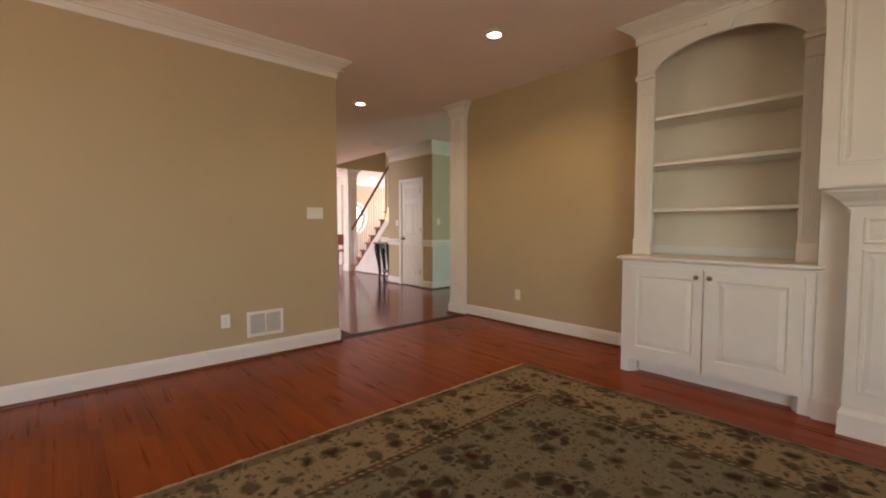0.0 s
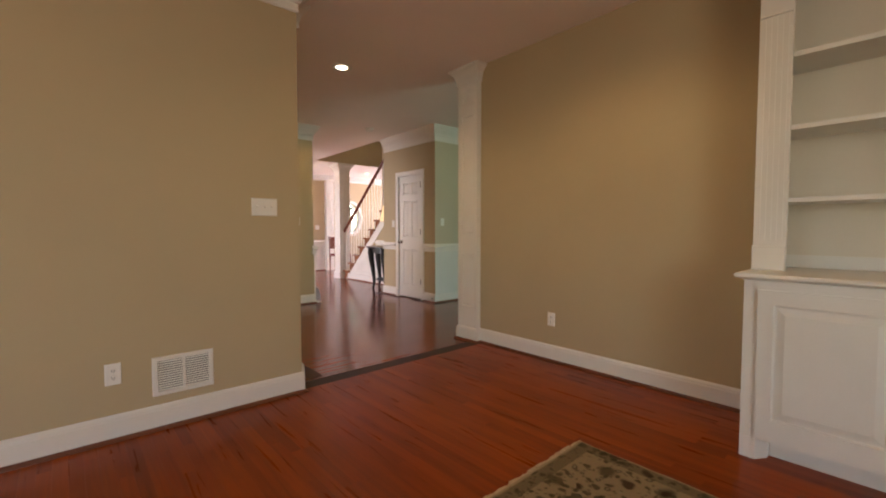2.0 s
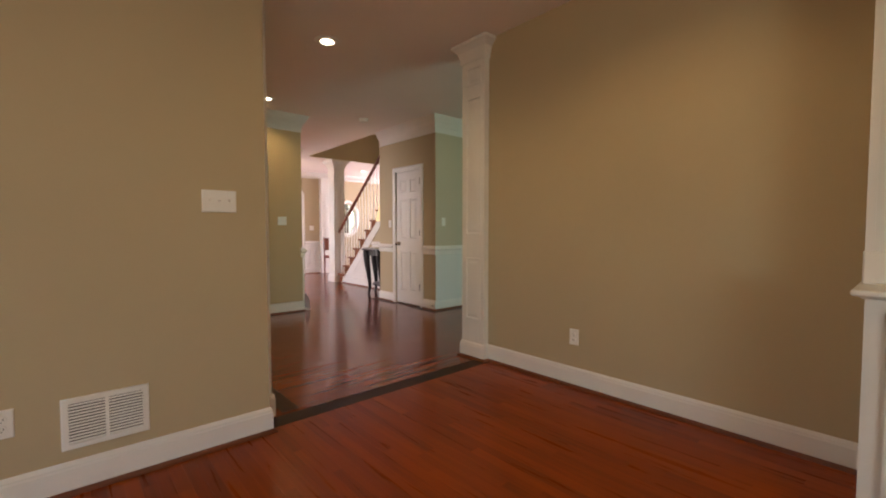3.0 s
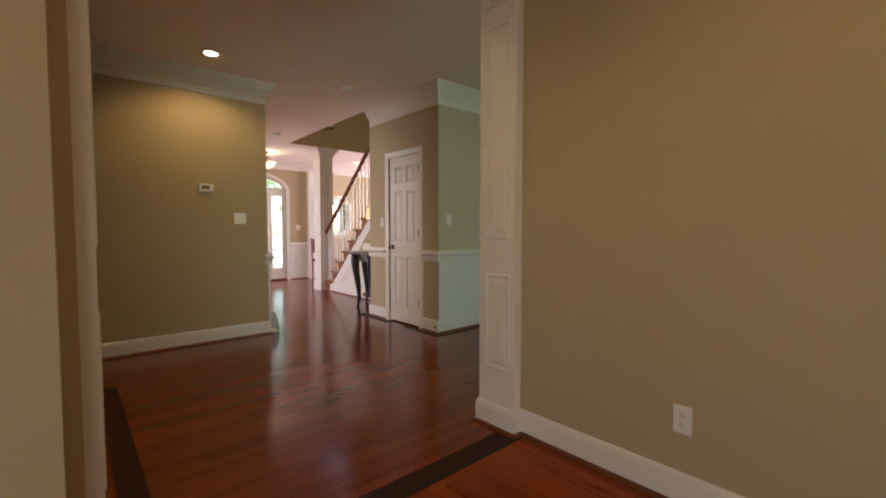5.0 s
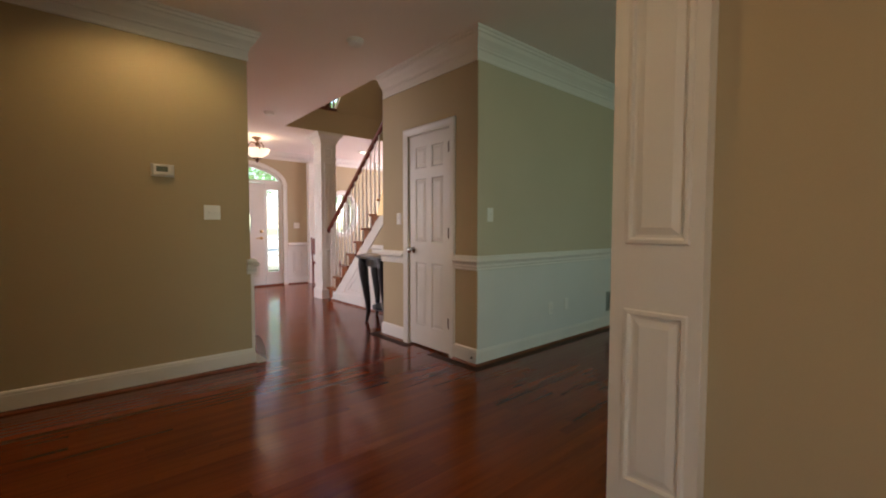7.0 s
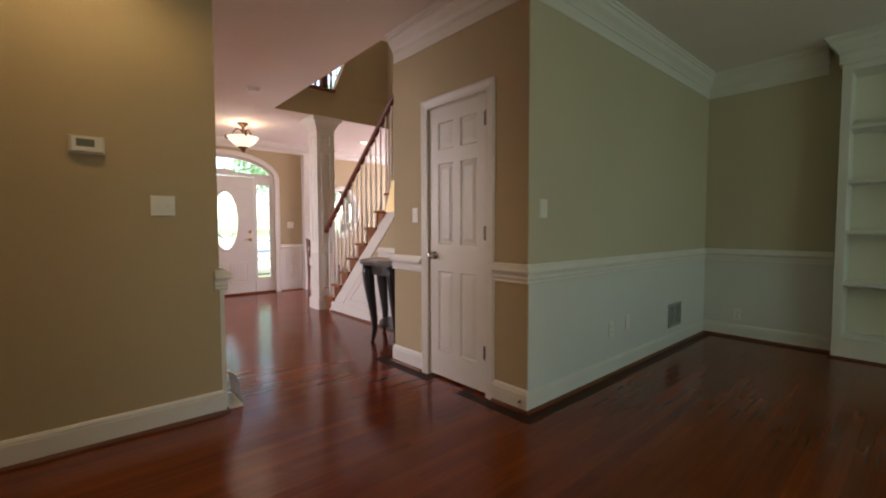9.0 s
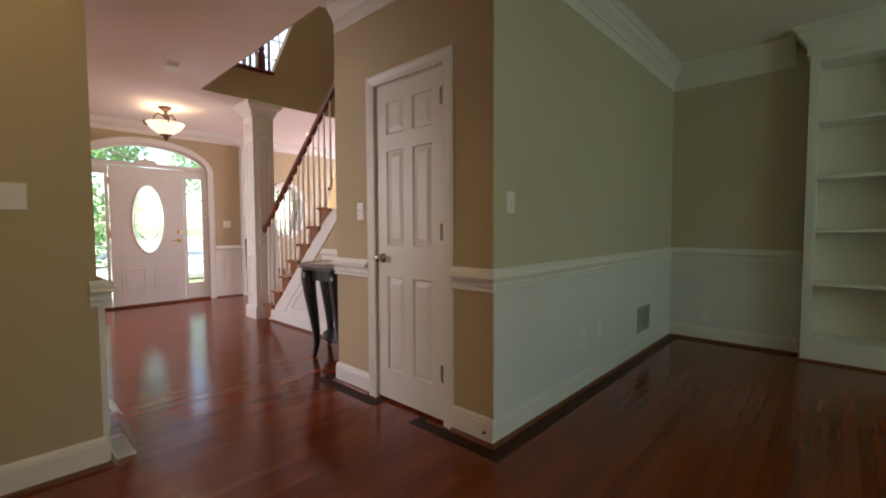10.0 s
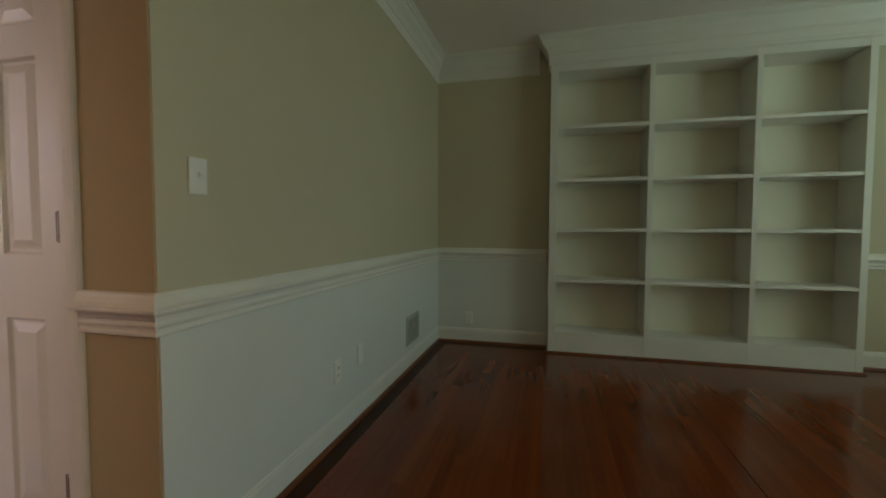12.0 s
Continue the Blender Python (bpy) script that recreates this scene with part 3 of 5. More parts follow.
# the stairwell's faces and the landing above
bm = bmesh.new()
box(bm, HX, HY1 - 0.012, C + 0.004, 6.7, HY1, 3.03)
box(bm, 5.81, HY1 - 0.014, 3.031, 6.7, HY1 - 0.002, 3.0705)
box(bm, HX, HY0 + 0.001, C + 0.004, HX + 0.012, HY1 - 0.012, 3.03)
box(bm, 3.3, 7.2, 3.02, 3.42, 12.25, 5.4)
box(bm, 3.42, 7.2, 3.02, 5.16, 7.34, 5.4)
box(bm, 3.42, 12.09, 3.02, 5.2, 12.25, 5.4)
box(bm, 7.6, 12.09, 3.02, 8.04, 12.25, 5.4)
box(bm, 5.2, 12.09, 3.02, 7.6, 12.25, 3.45)
box(bm, 5.2, 12.09, 5.15, 7.6, 12.25, 5.4)
box(bm, 7.9, 9.93, 3.02, 8.04, 12.09, 5.4)
box(bm, 6.84, 9.93, 3.02, 7.9, 10.05, 5.4)
struct("wall_landing", bm, M_WALL, "beige painted wall of the upper landing", "wall")
struct("wall_landing_raked", prism(frame_at((0, HY1, 0), NEGY), [(5.81, 3.0715), (6.7, 3.0715), (6.7, 5.25)], -0.12, 0), M_WALL, "beige raked wall beside the landing", "wall")
struct("ceiling_landing", cbox(3.3, 7.2, 5.4, 8.04, 12.25, 5.5), M_CEIL, "landing ceiling", "ceiling")
LW = thing("window_landing", (6.4, 12.1, 3.45), "white multi-paned landing window", "window", kind="structure")
part("window_frame", rect_loops(bmesh.new(), frame_at((5.2, 12.09, 3.45), NEGY), 0, 0, 2.4, 1.7, ((-0.07, 0.0005), (-0.065, 0.016), (0.0, 0.018), (0.04, -0.05)), cap=False), M_TRIM, LW)
for k in range(1, 8):
    part("muntin", cbox(5.19 + 0.3 * k, 12.135, 3.46, 5.21 + 0.3 * k, 12.16, 5.14), M_TRIM, LW)
for k in range(1, 5):
    part("muntin", cbox(5.21, 12.13, 3.44 + 0.34 * k, 7.59, 12.165, 3.46 + 0.34 * k), M_TRIM, LW)
struct("floor_landing", cbox(3.42, HY1, 3.02, 7.9, 12.09, 3.06), M_STAIR, "wooden landing floor", "floor")
struct("landing_nosing", cbox(HX, HY1 - 0.045, 3.045, 5.81, HY1 - 0.001, 3.075, 0.008), M_RAIL, "dark wooden nosing at the landing edge", "trim")

# ---- trims ----
FAM_CROWN, HALL_CROWN = crown(0.155, 0.12), crown(0.25, 0.09)
trim("crown_family", [(1.95, 3.955), (1.95, 3.82), (-3.2, 3.82), (-3.2, -3.4)], FAM_CROWN)
trim("crown_hall", [(3.62, 12.09), (3.62, 7.2), (0.5, 7.2)], HALL_CROWN)
trim("crown_passage", [(1.85, 6.35), (1.99, 6.35), (1.99, 4.26)], HALL_CROWN)
trim("crown_study", [(8.12, 4.99), (8.12, 5.95), (5.02, 5.95), (5.02, 7.335)], HALL_CROWN)
trim("crown_study_south", [(8.12, 0.4), (8.12, 2.45)], HALL_CROWN)
trim("crown_front", [(9.5, YF), (3.62, YF)], crown(0.22, 0.14))
skirting([(1.95, 3.955), (1.95, 3.82), (-3.2, 3.82), (-3.2, -3.4)])
skirting([(3.868, 1.53), (3.868, 3.90), (3.81, 3.90), (3.81, 4.165), (4.06, 4.165)])
skirting([(1.85, 6.35), (1.99, 6.35), (1.99, 4.26)])
skirting([(3.62, 7.8), (3.62, 7.2), (0.5, 7.2)])
skirting([(8.12, 4.905), (8.12, 5.95), (5.02, 5.95), (5.02, 6.215)])
skirting([(8.12, 0.4), (8.12, 2.53)])
skirting([(5.02, 6.965), (5.02, 7.35), (5.60, 7.35)])
skirting([(XS - 0.005, 7.4), (XS - 0.005, 9.74)])
skirting([(6.22, YF), (5.81, YF)])
trim("chair_rail_study", [(8.12, 4.905), (8.12, 5.95), (5.02, 5.95), (5.02, 6.215)], RAILP, label="white chair rail moulding")
trim("chair_rail_study_south", [(8.12, 0.4), (8.12, 2.53)], RAILP, label="white chair rail moulding")
trim("chair_rail_closet", [(5.02, 6.965), (5.02, 7.35), (5.60, 7.35)], RAILP, label="white chair rail moulding")
trim("chair_rail_stair", [(XS, 7.4), (XS, 8.56)], RAILP, label="white chair rail below the stairs")
trim("chair_rail_foyer", [(3.6465, 7.8), (3.6465, 7.2), (3.59, 7.2)], [(d + 0.0005, z - 0.03) for d, z in RAILP], label="white chair rail moulding")
trim("chair_rail_front", [(6.22, YF), (5.81, YF)], [(d + 0.012, z - 0.07) for d, z in RAILP], label="white chair rail moulding")
# painted lower walls
struct("wainscot_study", cbox(5.024, 5.941, 0.02, 8.12, 5.9455, 0.80), M_WAINS, "white painted lower wall", "wall")
struct("wainscot_study_back", cbox(8.115, 4.887, 0.02, 8.12, 5.945, 0.80), M_WAINS, "white painted lower wall", "wall")
struct("wainscot_foyer", cbox(3.62, 7.203, 0.02, 3.646, 7.8, 0.775), M_TRIM, "white wainscot board", "wall")
wf = thing("wainscot_front", (6.0, YF, 0), "white panelled wainscot on the entrance wall", "wainscot", kind="structure")
panelled(frame_at((5.81, YF - 0.012, 0.14), NEGY), 0.40, 0.63, 0.011, [(0.10, 0.08, 0.30, 0.55)], wf, "board", M_TRIM, FINE)

# ---- floors ----
struct("floor_base", cbox(-3.34, -3.54, -0.12, 9.64, 12.25, -0.008), M_SHOE, "subfloor", "floor")

# ---- pilasters at the opening ----
def pilaster(name, x_face, x_back, y0, y1, u, label):
    P = thing(name, ((x_face + x_back) / 2, (y0 + y1) / 2, 0), label, "pilaster", "pilasters of the opening")
    w = y1 - y0
    F = frame_at((x_face, y1 if u == NEGX else y0, 0), u)
    panelled(F, w, C - 0.003, abs(x_back - x_face), [(0.045, 0.345, w - 0.035, 0.90), (0.045, 1.10, w - 0.035, 2.30), (0.045, 2.40, w - 0.035, 2.56)], P, "shaft", M_TRIM, FINE)
    cap = [(0, C - 0.16), (0.012, C - 0.16), (0.016, C - 0.145), (0.012, C - 0.13), (0.018, C - 0.115), (0.03, C - 0.07), (0.055, C - 0.04), (0.075, C - 0.025), (0.075, C - 0.004), (0, C - 0.004)]
    return P, cap


P, cap = pilaster("pilaster", 3.81, 4.06, 3.90, 4.165, NEGX, "white painted pilaster with raised panels beside the opening")
part("capital", moulding(bmesh.new(), [(3.868, 3.90), (3.81, 3.90), (3.81, 4.165), (4.06, 4.165)], cap), M_TRIM, P)
P, cap = pilaster("pilaster", 2.035, 1.955, 4.02, 4.28, POSX, "white painted pilaster with raised panels at the wall end")
part("capital", moulding(bmesh.new(), [(1.955, 4.28), (2.035, 4.28), (2.035, 4.02), (1.955, 4.02)], cap), M_TRIM, P)
part("plinth", moulding(bmesh.new(), [(1.955, 4.28), (2.035, 4.28), (2.035, 4.02), (1.955, 4.02)], BASE), M_TRIM, P)


# ---- small wall things ----
def plate(kind, F, w, h, label, toggles=0, sockets=0, screws=True):
    P = thing(kind, F.translation, label, "switch" if toggles else "outlet")
    part("plate", rect_loops(bmesh.new(), F, -w / 2, -h / 2, w / 2, h / 2, ((0, 0), (0.0005, 0.004), (0.004, 0.0065))), M_PLASTIC, P)
    for i in range(toggles):
        u = (i - (toggles - 1) / 2) * 0.046
        part("slot", fbox(bmesh.new(), F, u - 0.006, -0.013, 0.006, u + 0.006, 0.013, 0.0072), M_PLASTIC, P)
        T = F @ Matrix.Translation((u, 0.002, 0.006)) @ pose(0, 0, 0, 28 if i % 2 else -28)
        part("toggle", fbox(bmesh.new(), T, -0.004, -0.004, 0, 0.004, 0.006, 0.014), M_PLASTIC, P)
    for i in range(sockets):
        v = (i - (sockets - 1) / 2) * 0.039
        s = part("socket", flathe(F, ((0.0165, 0.006), (0.0165, 0.0085), (0.015, 0.0095)), 16, 0, v), M_PLASTIC, P)
        for du in (-0.006, 0.006):
            part("slit", fbox(bmesh.new(), F, du - 0.0012, v - 0.002, 0.0096, du + 0.0012, v + 0.007, 0.0102), M_SLOT, s)
        part("slit", fbox(bmesh.new(), F, -0.002, v - 0.010, 0.0096, 0.002, v - 0.006, 0.0102), M_SLOT, s)
    return P


def grille(F, w, h, label, paint=M_PLASTIC):
    P = thing("air_vent", F.translation, label, "vent")
    part("backing", fbox(bmesh.new(), F, -w / 2 + 0.01, -h / 2 + 0.01, 0.0005, w / 2 - 0.01, h / 2 - 0.01, 0.002), M_SLOT, P)
    bm = bmesh.new()
    rect_loops(bm, F, -w / 2, -h / 2, w / 2, h / 2, ((0, 0), (0.002, 0.007), (0.006, 0.009), (0.024, 0.009), (0.026, 0.002)), cap=False)
    part("rim", bm, paint, P)
    iw, ih = w - 0.05, h - 0.05
    part("divider", fbox(bmesh.new(), F, -0.007, -ih / 2, 0.002, 0.007, ih / 2, 0.009), paint, P)
    n = max(6, int(ih / 0.0125))
    for i in range(n):
        v = -ih / 2 + (i + 0.5) * ih / n
        S = F @ Matrix.Translation((0, v, 0.006)) @ pose(0, 0, 0, -38)
        part("slat", fbox(bmesh.new(), S, -iw / 2, -0.0042, -0.0007, iw / 2, 0.0042, 0.0007), paint, P)
    return P


FLW = lambda x, z: frame_at((x, 3.82, z), NEGY)
plate("switch_plate", FLW(1.715, 1.292), 0.163, 0.114, "white triple switch plate on the beige wall", toggles=3)
plate("outlet", FLW(0.90, 0.365), 0.072, 0.116, "white double outlet on the beige wall", sockets=2)
grille(FLW(1.232, 0.305), 0.315, 0.225, "white slatted air vent above the baseboard")
plate("outlet", frame_at((3.868, 3.056, 0.365), NEGX), 0.072, 0.116, "white double outlet on the beige wall", sockets=2)
plate("switch_plate", frame_at((3.342, 7.2, 1.268), NEGY), 0.117, 0.114, "white double switch plate on the beige wall", toggles=2)
plate("switch_plate", frame_at((5.172, 5.946, 1.262), NEGY), 0.072, 0.116, "white single switch plate on the wall", toggles=1)
plate("outlet", frame_at((6.05, 5.941, 0.36), NEGY), 0.072, 0.116, "white double outlet above the baseboard", sockets=2)
plate("outlet", frame_at((6.32, 5.941, 0.375), NEGY), 0.072, 0.116, "white blank cover plate above the baseboard")
grille(frame_at((7.30, 5.941, 0.305), NEGY), 0.31, 0.225, "grey-painted slatted air vent low on the wall", mat("grey_vent_enamel", (0.36, 0.37, 0.34), 0.45, 0.05, 20))
plate("outlet", frame_at((8.115, 5.63, 0.24), NEGX), 0.072, 0.116, "white double outlet low on the study wall", sockets=2)
plate("switch_plate", frame_at((5.02, 7.055, 1.243), NEGX), 0.072, 0.116, "white single switch plate beside the closet door", toggles=1)
plate("switch_plate", frame_at((6.0, YF, 1.20), NEGY), 0.117, 0.114, "white double switch plate beside the entrance", toggles=2)

T = thing("thermostat", (3.02, 7.2, 1.565), "white thermostat with a grey display", "thermostat")
F = frame_at((3.022, 7.2, 1.566), NEGY)
part("back_plate", rect_loops(bmesh.new(), F, -0.072, -0.045, 0.072, 0.045, ((0, 0), (0.001, 0.008), (0.004, 0.010))), M_PLASTIC, T)
part("case", rect_loops(bmesh.new(), F, -0.066, -0.040, 0.066, 0.042, ((0, 0.010), (0.002, 0.026), (0.008, 0.030))), M_PLASTIC, T)
part("display", rect_loops(bmesh.new(), F, -0.042, -0.012, 0.030, 0.026, ((0, 0.0302), (0.001, 0.0312))), mat("lcd", (0.16, 0.19, 0.15), 0.15), T)
part("button", rect_loops(bmesh.new(), F, 0.040, -0.006, 0.052, 0.02, ((0, 0.030), (0.001, 0.033))), M_PLASTIC, T)

for cx, cy in CANS:
    P = thing("recessed_light", (cx, cy, C), "recessed ceiling light with a white trim ring, lit", "ceiling light", "recessed lights")
    part("trim_ring", lathe(bmesh.new(), cx, cy, ((0.084, C - 0.001), (0.102, C - 0.001), (0.102, C - 0.005), (0.095, C - 0.009), (0.084, C - 0.007)), 32), M_TRIM, P, smooth=True)
    part("bulb", lathe(bmesh.new(), cx, cy, ((0.0835, C - 0.001), (0.0835, C - 0.004), (0.05, C - 0.008), (0.002, C - 0.009)), 24), M_BULB, P, "glowing warm bulb face", True)
cx, cy = 6.92, 11.0
P = thing("recessed_light", (cx, cy, C), "recessed ceiling light of the living room, lit", "ceiling light", "recessed lights")
part("trim_ring", lathe(bmesh.new(), cx, cy, ((0.084, C - 0.001), (0.102, C - 0.001), (0.102, C - 0.005), (0.095, C - 0.009), (0.084, C - 0.007)), 32), M_TRIM, P, smooth=True)
part("bulb", lathe(bmesh.new(), cx, cy, ((0.0835, C - 0.001), (0.0835, C - 0.004), (0.05, C - 0.008), (0.002, C - 0.009)), 24), M_BULB, P, "glowing warm bulb face", True)
for sx, sy in ((4.355, 6.74), (4.53, 9.33)):
    P = thing("smoke_detector", (sx, sy, C), "round white smoke detector on the ceiling", "smoke detector", "smoke detectors")
    part("base", lathe(bmesh.new(), sx, sy, ((0.072, C - 0.001), (0.072, C - 0.012), (0.068, C - 0.016)), 28), M_PLASTIC, P)
    part("cover", lathe(bmesh.new(), sx, sy, ((0.060, C - 0.016), (0.060, C - 0.034), (0.050, C - 0.042), (0.012, C - 0.044)), 28), M_PLASTIC, P)

# ---- rug ----
RX0, RY0, RX1, RY1 = -0.9, -1.6, 2.765, 2.125
bm = bmesh.new()
n = 60
edge = []
for (ax, ay), (bx, by) in (((RX0, RY0), (RX1, RY0)), ((RX1, RY0), (RX1, RY1)), ((RX1, RY1), (RX0, RY1)), ((RX0, RY1), (RX0, RY0))):
    for i in range(n):
        t = i / n
        jx, jy = (random.uniform(-0.004, 0.004) for _ in range(2))
        edge.append((ax + (bx - ax) * t + jx, ay + (by - ay) * t + jy))
lo = [bm.verts.new((x, y, 0.001)) for x, y in edge]
mi = [bm.verts.new((x, y, 0.008)) for x, y in edge]
cxr, cyr = (RX0 + RX1) / 2, (RY0 + RY1) / 2
hi = [bm.verts.new((x + (cxr - x) * 0.004, y + (cyr - y) * 0.004, 0.012)) for x, y in edge]
for a, b in ((lo, mi), (mi, hi)):
    for i in range(len(a)):
        j = (i + 1) % len(a)
        bm.faces.new((a[i], a[j], b[j], b[i]))
bm.faces.new(hi)
bm.faces.new(lo)
RUG = thing("area_rug", (1, 0.3, 0), "cream and olive floral wool area rug with a bordered edge", "rug")
part("woven_field", bm, rug_material(RX0, RY0, RX1, RY1), RUG)
M_FRINGE = mat("fringe_cotton", (0.50, 0.38, 0.25), 0.9, 0.15, 40)
bm = bmesh.new()
x = RX0
while x < RX1:
    w, l = random.uniform(0.012, 0.03), random.uniform(0.008, 0.02)
    box(bm, x, RY1 - 0.004, 0.001, x + w, RY1 + l, random.uniform(0.006, 0.010))
    x += w + random.uniform(0.0, 0.006)
tagged(part("fringe", bm, M_FRINGE, RUG, "pale worn cotton fringe"), kind="stuff")

# ---- built-in bookcase of the family room ----
K = thing("cabinet", (3.5, 0.93, 0), "white built-in base cabinet with two raised-panel doors", "cabinet")
XC = 3.262
bm = bmesh.new()
box(bm, XC, 0.335, 0.105, 3.866, 1.525, 0.895)
part("body", bm, M_TRIM, K)
part("toe_board", cbox(XC + 0.10, 0.441, 0.0, 3.866, 1.419, 0.1045), M_TRIM, K)
for y0, y1 in ((0.335, 0.44), (1.42, 1.525)):
    part("foot", prism(Matrix.Identity(4), [(XC, y0), (XC, y1 - 0.04 if y0 < 1 else y1), (XC + 0.06, y1), (3.866, y1), (3.866, y0), (XC + 0.06, y0)] if y0 < 1 else [(XC, y0 + 0.04), (XC, y1), (3.866, y1), (3.866, y0), (XC + 0.06, y0)], 0.0, 0.1045), M_TRIM, K)
F = frame_at((XC - 0.021, 1.462, 0.118), NEGX)
d1 = panelled(F, 0.522, 0.735, 0.02, [(0.062, 0.105, 0.46, 0.665)], K, "door", M_TRIM)
F2 = frame_at((XC - 0.021, 0.930, 0.118), NEGX)
d2 = panelled(F2, 0.545, 0.735, 0.02, [(0.075, 0.105, 0.468, 0.665)], K, "door", M_TRIM)
for d, ky in ((d1, 0.976), (d2, 0.893)):
    part("knob", flathe(frame_at((XC - 0.021, ky, 0.803), NEGX), ((0.007, 0), (0.006, 0.012), (0.015, 0.018), (0.017, 0.024), (0.012, 0.031), (0.003, 0.033)), 16), M_KNOB, d, "dark aged nickel knob", True)
bm = moulding(bmesh.new(), [(3.866, 0.335), (XC, 0.335), (XC, 1.525), (3.866, 1.525)], [(0, 0.9), (-0.02, 0.9), (-0.02, 0.93), (0.03, 0.93), (0.036, 0.924), (0.036, 0.912), (0.03, 0.906), (0.012, 0.902), (0.008, 0.896), (0, 0.896)])
box(bm, XC + 0.015, 0.345, 0.9, 3.866, 1.515, 0.9299)
ct = single("countertop", bm, M_TRIM, "white painted bookcase counter with a moulded edge", "countertop")

B = thing("bookcase", (3.6, 0.93, 0.93), "white built-in bookcase with an arched top and empty shelves", "bookcase")
XU, YL, YR = 3.50, 1.545, 0.365
for y in (YL - 0.02, YR):
    part("side_panel", cbox(XU + 0.0205, y, 0.931, 3.866, y + 0.02, C - 0.003), M_TRIM, B)
M_BACK = mat("bookcase_back_paint", (0.74, 0.68, 0.56), 0.6, 0.04, 1.5)
part("back_panel", cbox(3.850, YR + 0.02, 0.931, 3.865, YL - 0.02, C - 0.003), M_BACK, B)
for y0, y1 in ((1.405, YL), (YR, 0.47)):
    F = frame_at((XU, y1, 0.931), NEGX)
    w = y1 - y0
    col = part("pilaster", fbox(bmesh.new(), F, 0, 0, -0.02, w, C - 0.934, 0), M_TRIM, B)
    part("base_block", rect_loops(bmesh.new(), F, -0.004, 0, w + 0.002, 0.13, ((0, 0.0005), (0, 0.012), (0.006, 0.016))), M_TRIM, col)
    for k in range(5):
        u = 0.022 + k * (w - 0.044) / 4
        part("flute", fbox(bmesh.new(), F, u - 0.0055, 0.16, 0.0003, u + 0.0055, 1.30, 0.006), M_TRIM, col)
    part("cap", rect_loops(bmesh.new(), F, -0.012, 1.435, w + 0.008, 1.475, ((0, 0.0005), (0, 0.014), (0.006, 0.022), (0.012, 0.024))), M_TRIM, col)
    part("collar", rect_loops(bmesh.new(), F, -0.001, 1.315, w + 0.001, 1.33, ((0, 0.0005), (0.003, 0.007))), M_TRIM, col)
# arched header
ya, yb, zs, za = 1.405, 0.47, 2.375, 2.555
bm = bmesh.new()
n = 28
pts = []
for i in range(n + 1):
    y = ya + (yb - ya) * i / n
    u = 2 * i / n - 1
    pts.append((y, zs + (za - zs) * math.sqrt(max(0, 1 - (0.97 * u) ** 2))))
front = [bm.verts.new((XU, y, z)) for y, z in pts]
back = [bm.verts.new((XU + 0.02, y, z)) for y, z in pts]
ftop = [bm.verts.new((XU, y, C - 0.003)) for y, z in pts]
btop = [bm.verts.new((XU + 0.02, y, C - 0.003)) for y, z in pts]
for i in range(n):
    bm.faces.new((front[i], front[i + 1], ftop[i + 1], ftop[i]))
    bm.faces.new((back[i + 1], back[i], btop[i], btop[i + 1]))
    bm.faces.new((front[i], back[i], back[i + 1], front[i + 1]))
part("arched_header", bm, M_TRIM, B)
F = frame_at((XU, 0.9375, 0), NEGX)
part("keystone", prism(F, [(-0.055, 2.545), (0.055, 2.545), (0.105, C - 0.12), (-0.105, C - 0.12)], 0.0005, 0.03), M_TRIM, B)
cr = crown(0.14, 0.13)
part("crown", moulding(bmesh.new(), [(3.866, YR), (XU, YR), (XU, YL), (3.866, YL)][::1], cr), M_TRIM, B)
for z in (1.285, 1.655, 2.022):
    part("shelf", cbox(XU + 0.022, YR + 0.021, z, 3.849, YL - 0.021, z + 0.026, 0.003), M_TRIM, B)
part("back_rail", cbox(3.836, YR + 0.021, 0.931, 3.8495, YL - 0.021, 1.0), M_TRIM, B)

# ---- fireplace surround ----
FP = thing("fireplace_mantel", (3.4, -0.6, 0), "white panelled fireplace surround with a moulded mantel shelf", "fireplace")
XF, YF1, YF0 = 3.13, 0.19, -1.5
part("filler", cbox(3.252, YF1 + 0.001, 0, 3.866, 0.333, C - 0.003), M_TRIM, FP)
part("filler_base", moulding(bmesh.new(), [(3.251, YF1 + 0.02), (3.251, 0.333)], [(0.0005, 0), (0.016, 0), (0.016, 0.112), (0.013, 0.118), (0.013, 0.128), (0.006, 0.140), (0.0005, 0.143)]), M_TRIM, FP)
bm = bmesh.new()
box(bm, XF, YF1 - 0.32, 0, 3.866, YF1, 1.27)
box(bm, XF, YF0, 0, 3.866, YF0 + 0.32, 1.27)
box(bm, XF, YF0 + 0.32, 0.95, 3.866, YF1 - 0.32, 1.27)
part("body", bm, M_TRIM, FP)
F = frame_at((XF - 0.016, YF1, 0.14), NEGX)
panelled(F, 0.30, 1.12, 0.0155, [(0.055, 0.10, 0.245, 0.90), (0.055, 0.93, 0.245, 1.075)], FP, "leg_panel", M_TRIM, FINE)
part("plinth", moulding(bmesh.new(), [(XF + 0.1, -0.13), (XF - 0.016, -0.13), (XF - 0.016, YF1), (3.25, YF1)], [(0.0005, 0), (0.018, 0), (0.018, 0.12), (0.012, 0.135), (0.006, 0.15), (0.0005, 0.152)]), M_TRIM, FP)
mp = [(0, 1.245), (0.012, 1.245), (0.016, 1.262), (0.012, 1.272), (0.03, 1.282), (0.038, 1.30), (0.06, 1.318), (0.085, 1.345), (0.098, 1.35), (0.10, 1.365), (0.125, 1.372), (0.13, 1.385), (0.13, 1.405), (0, 1.405)]
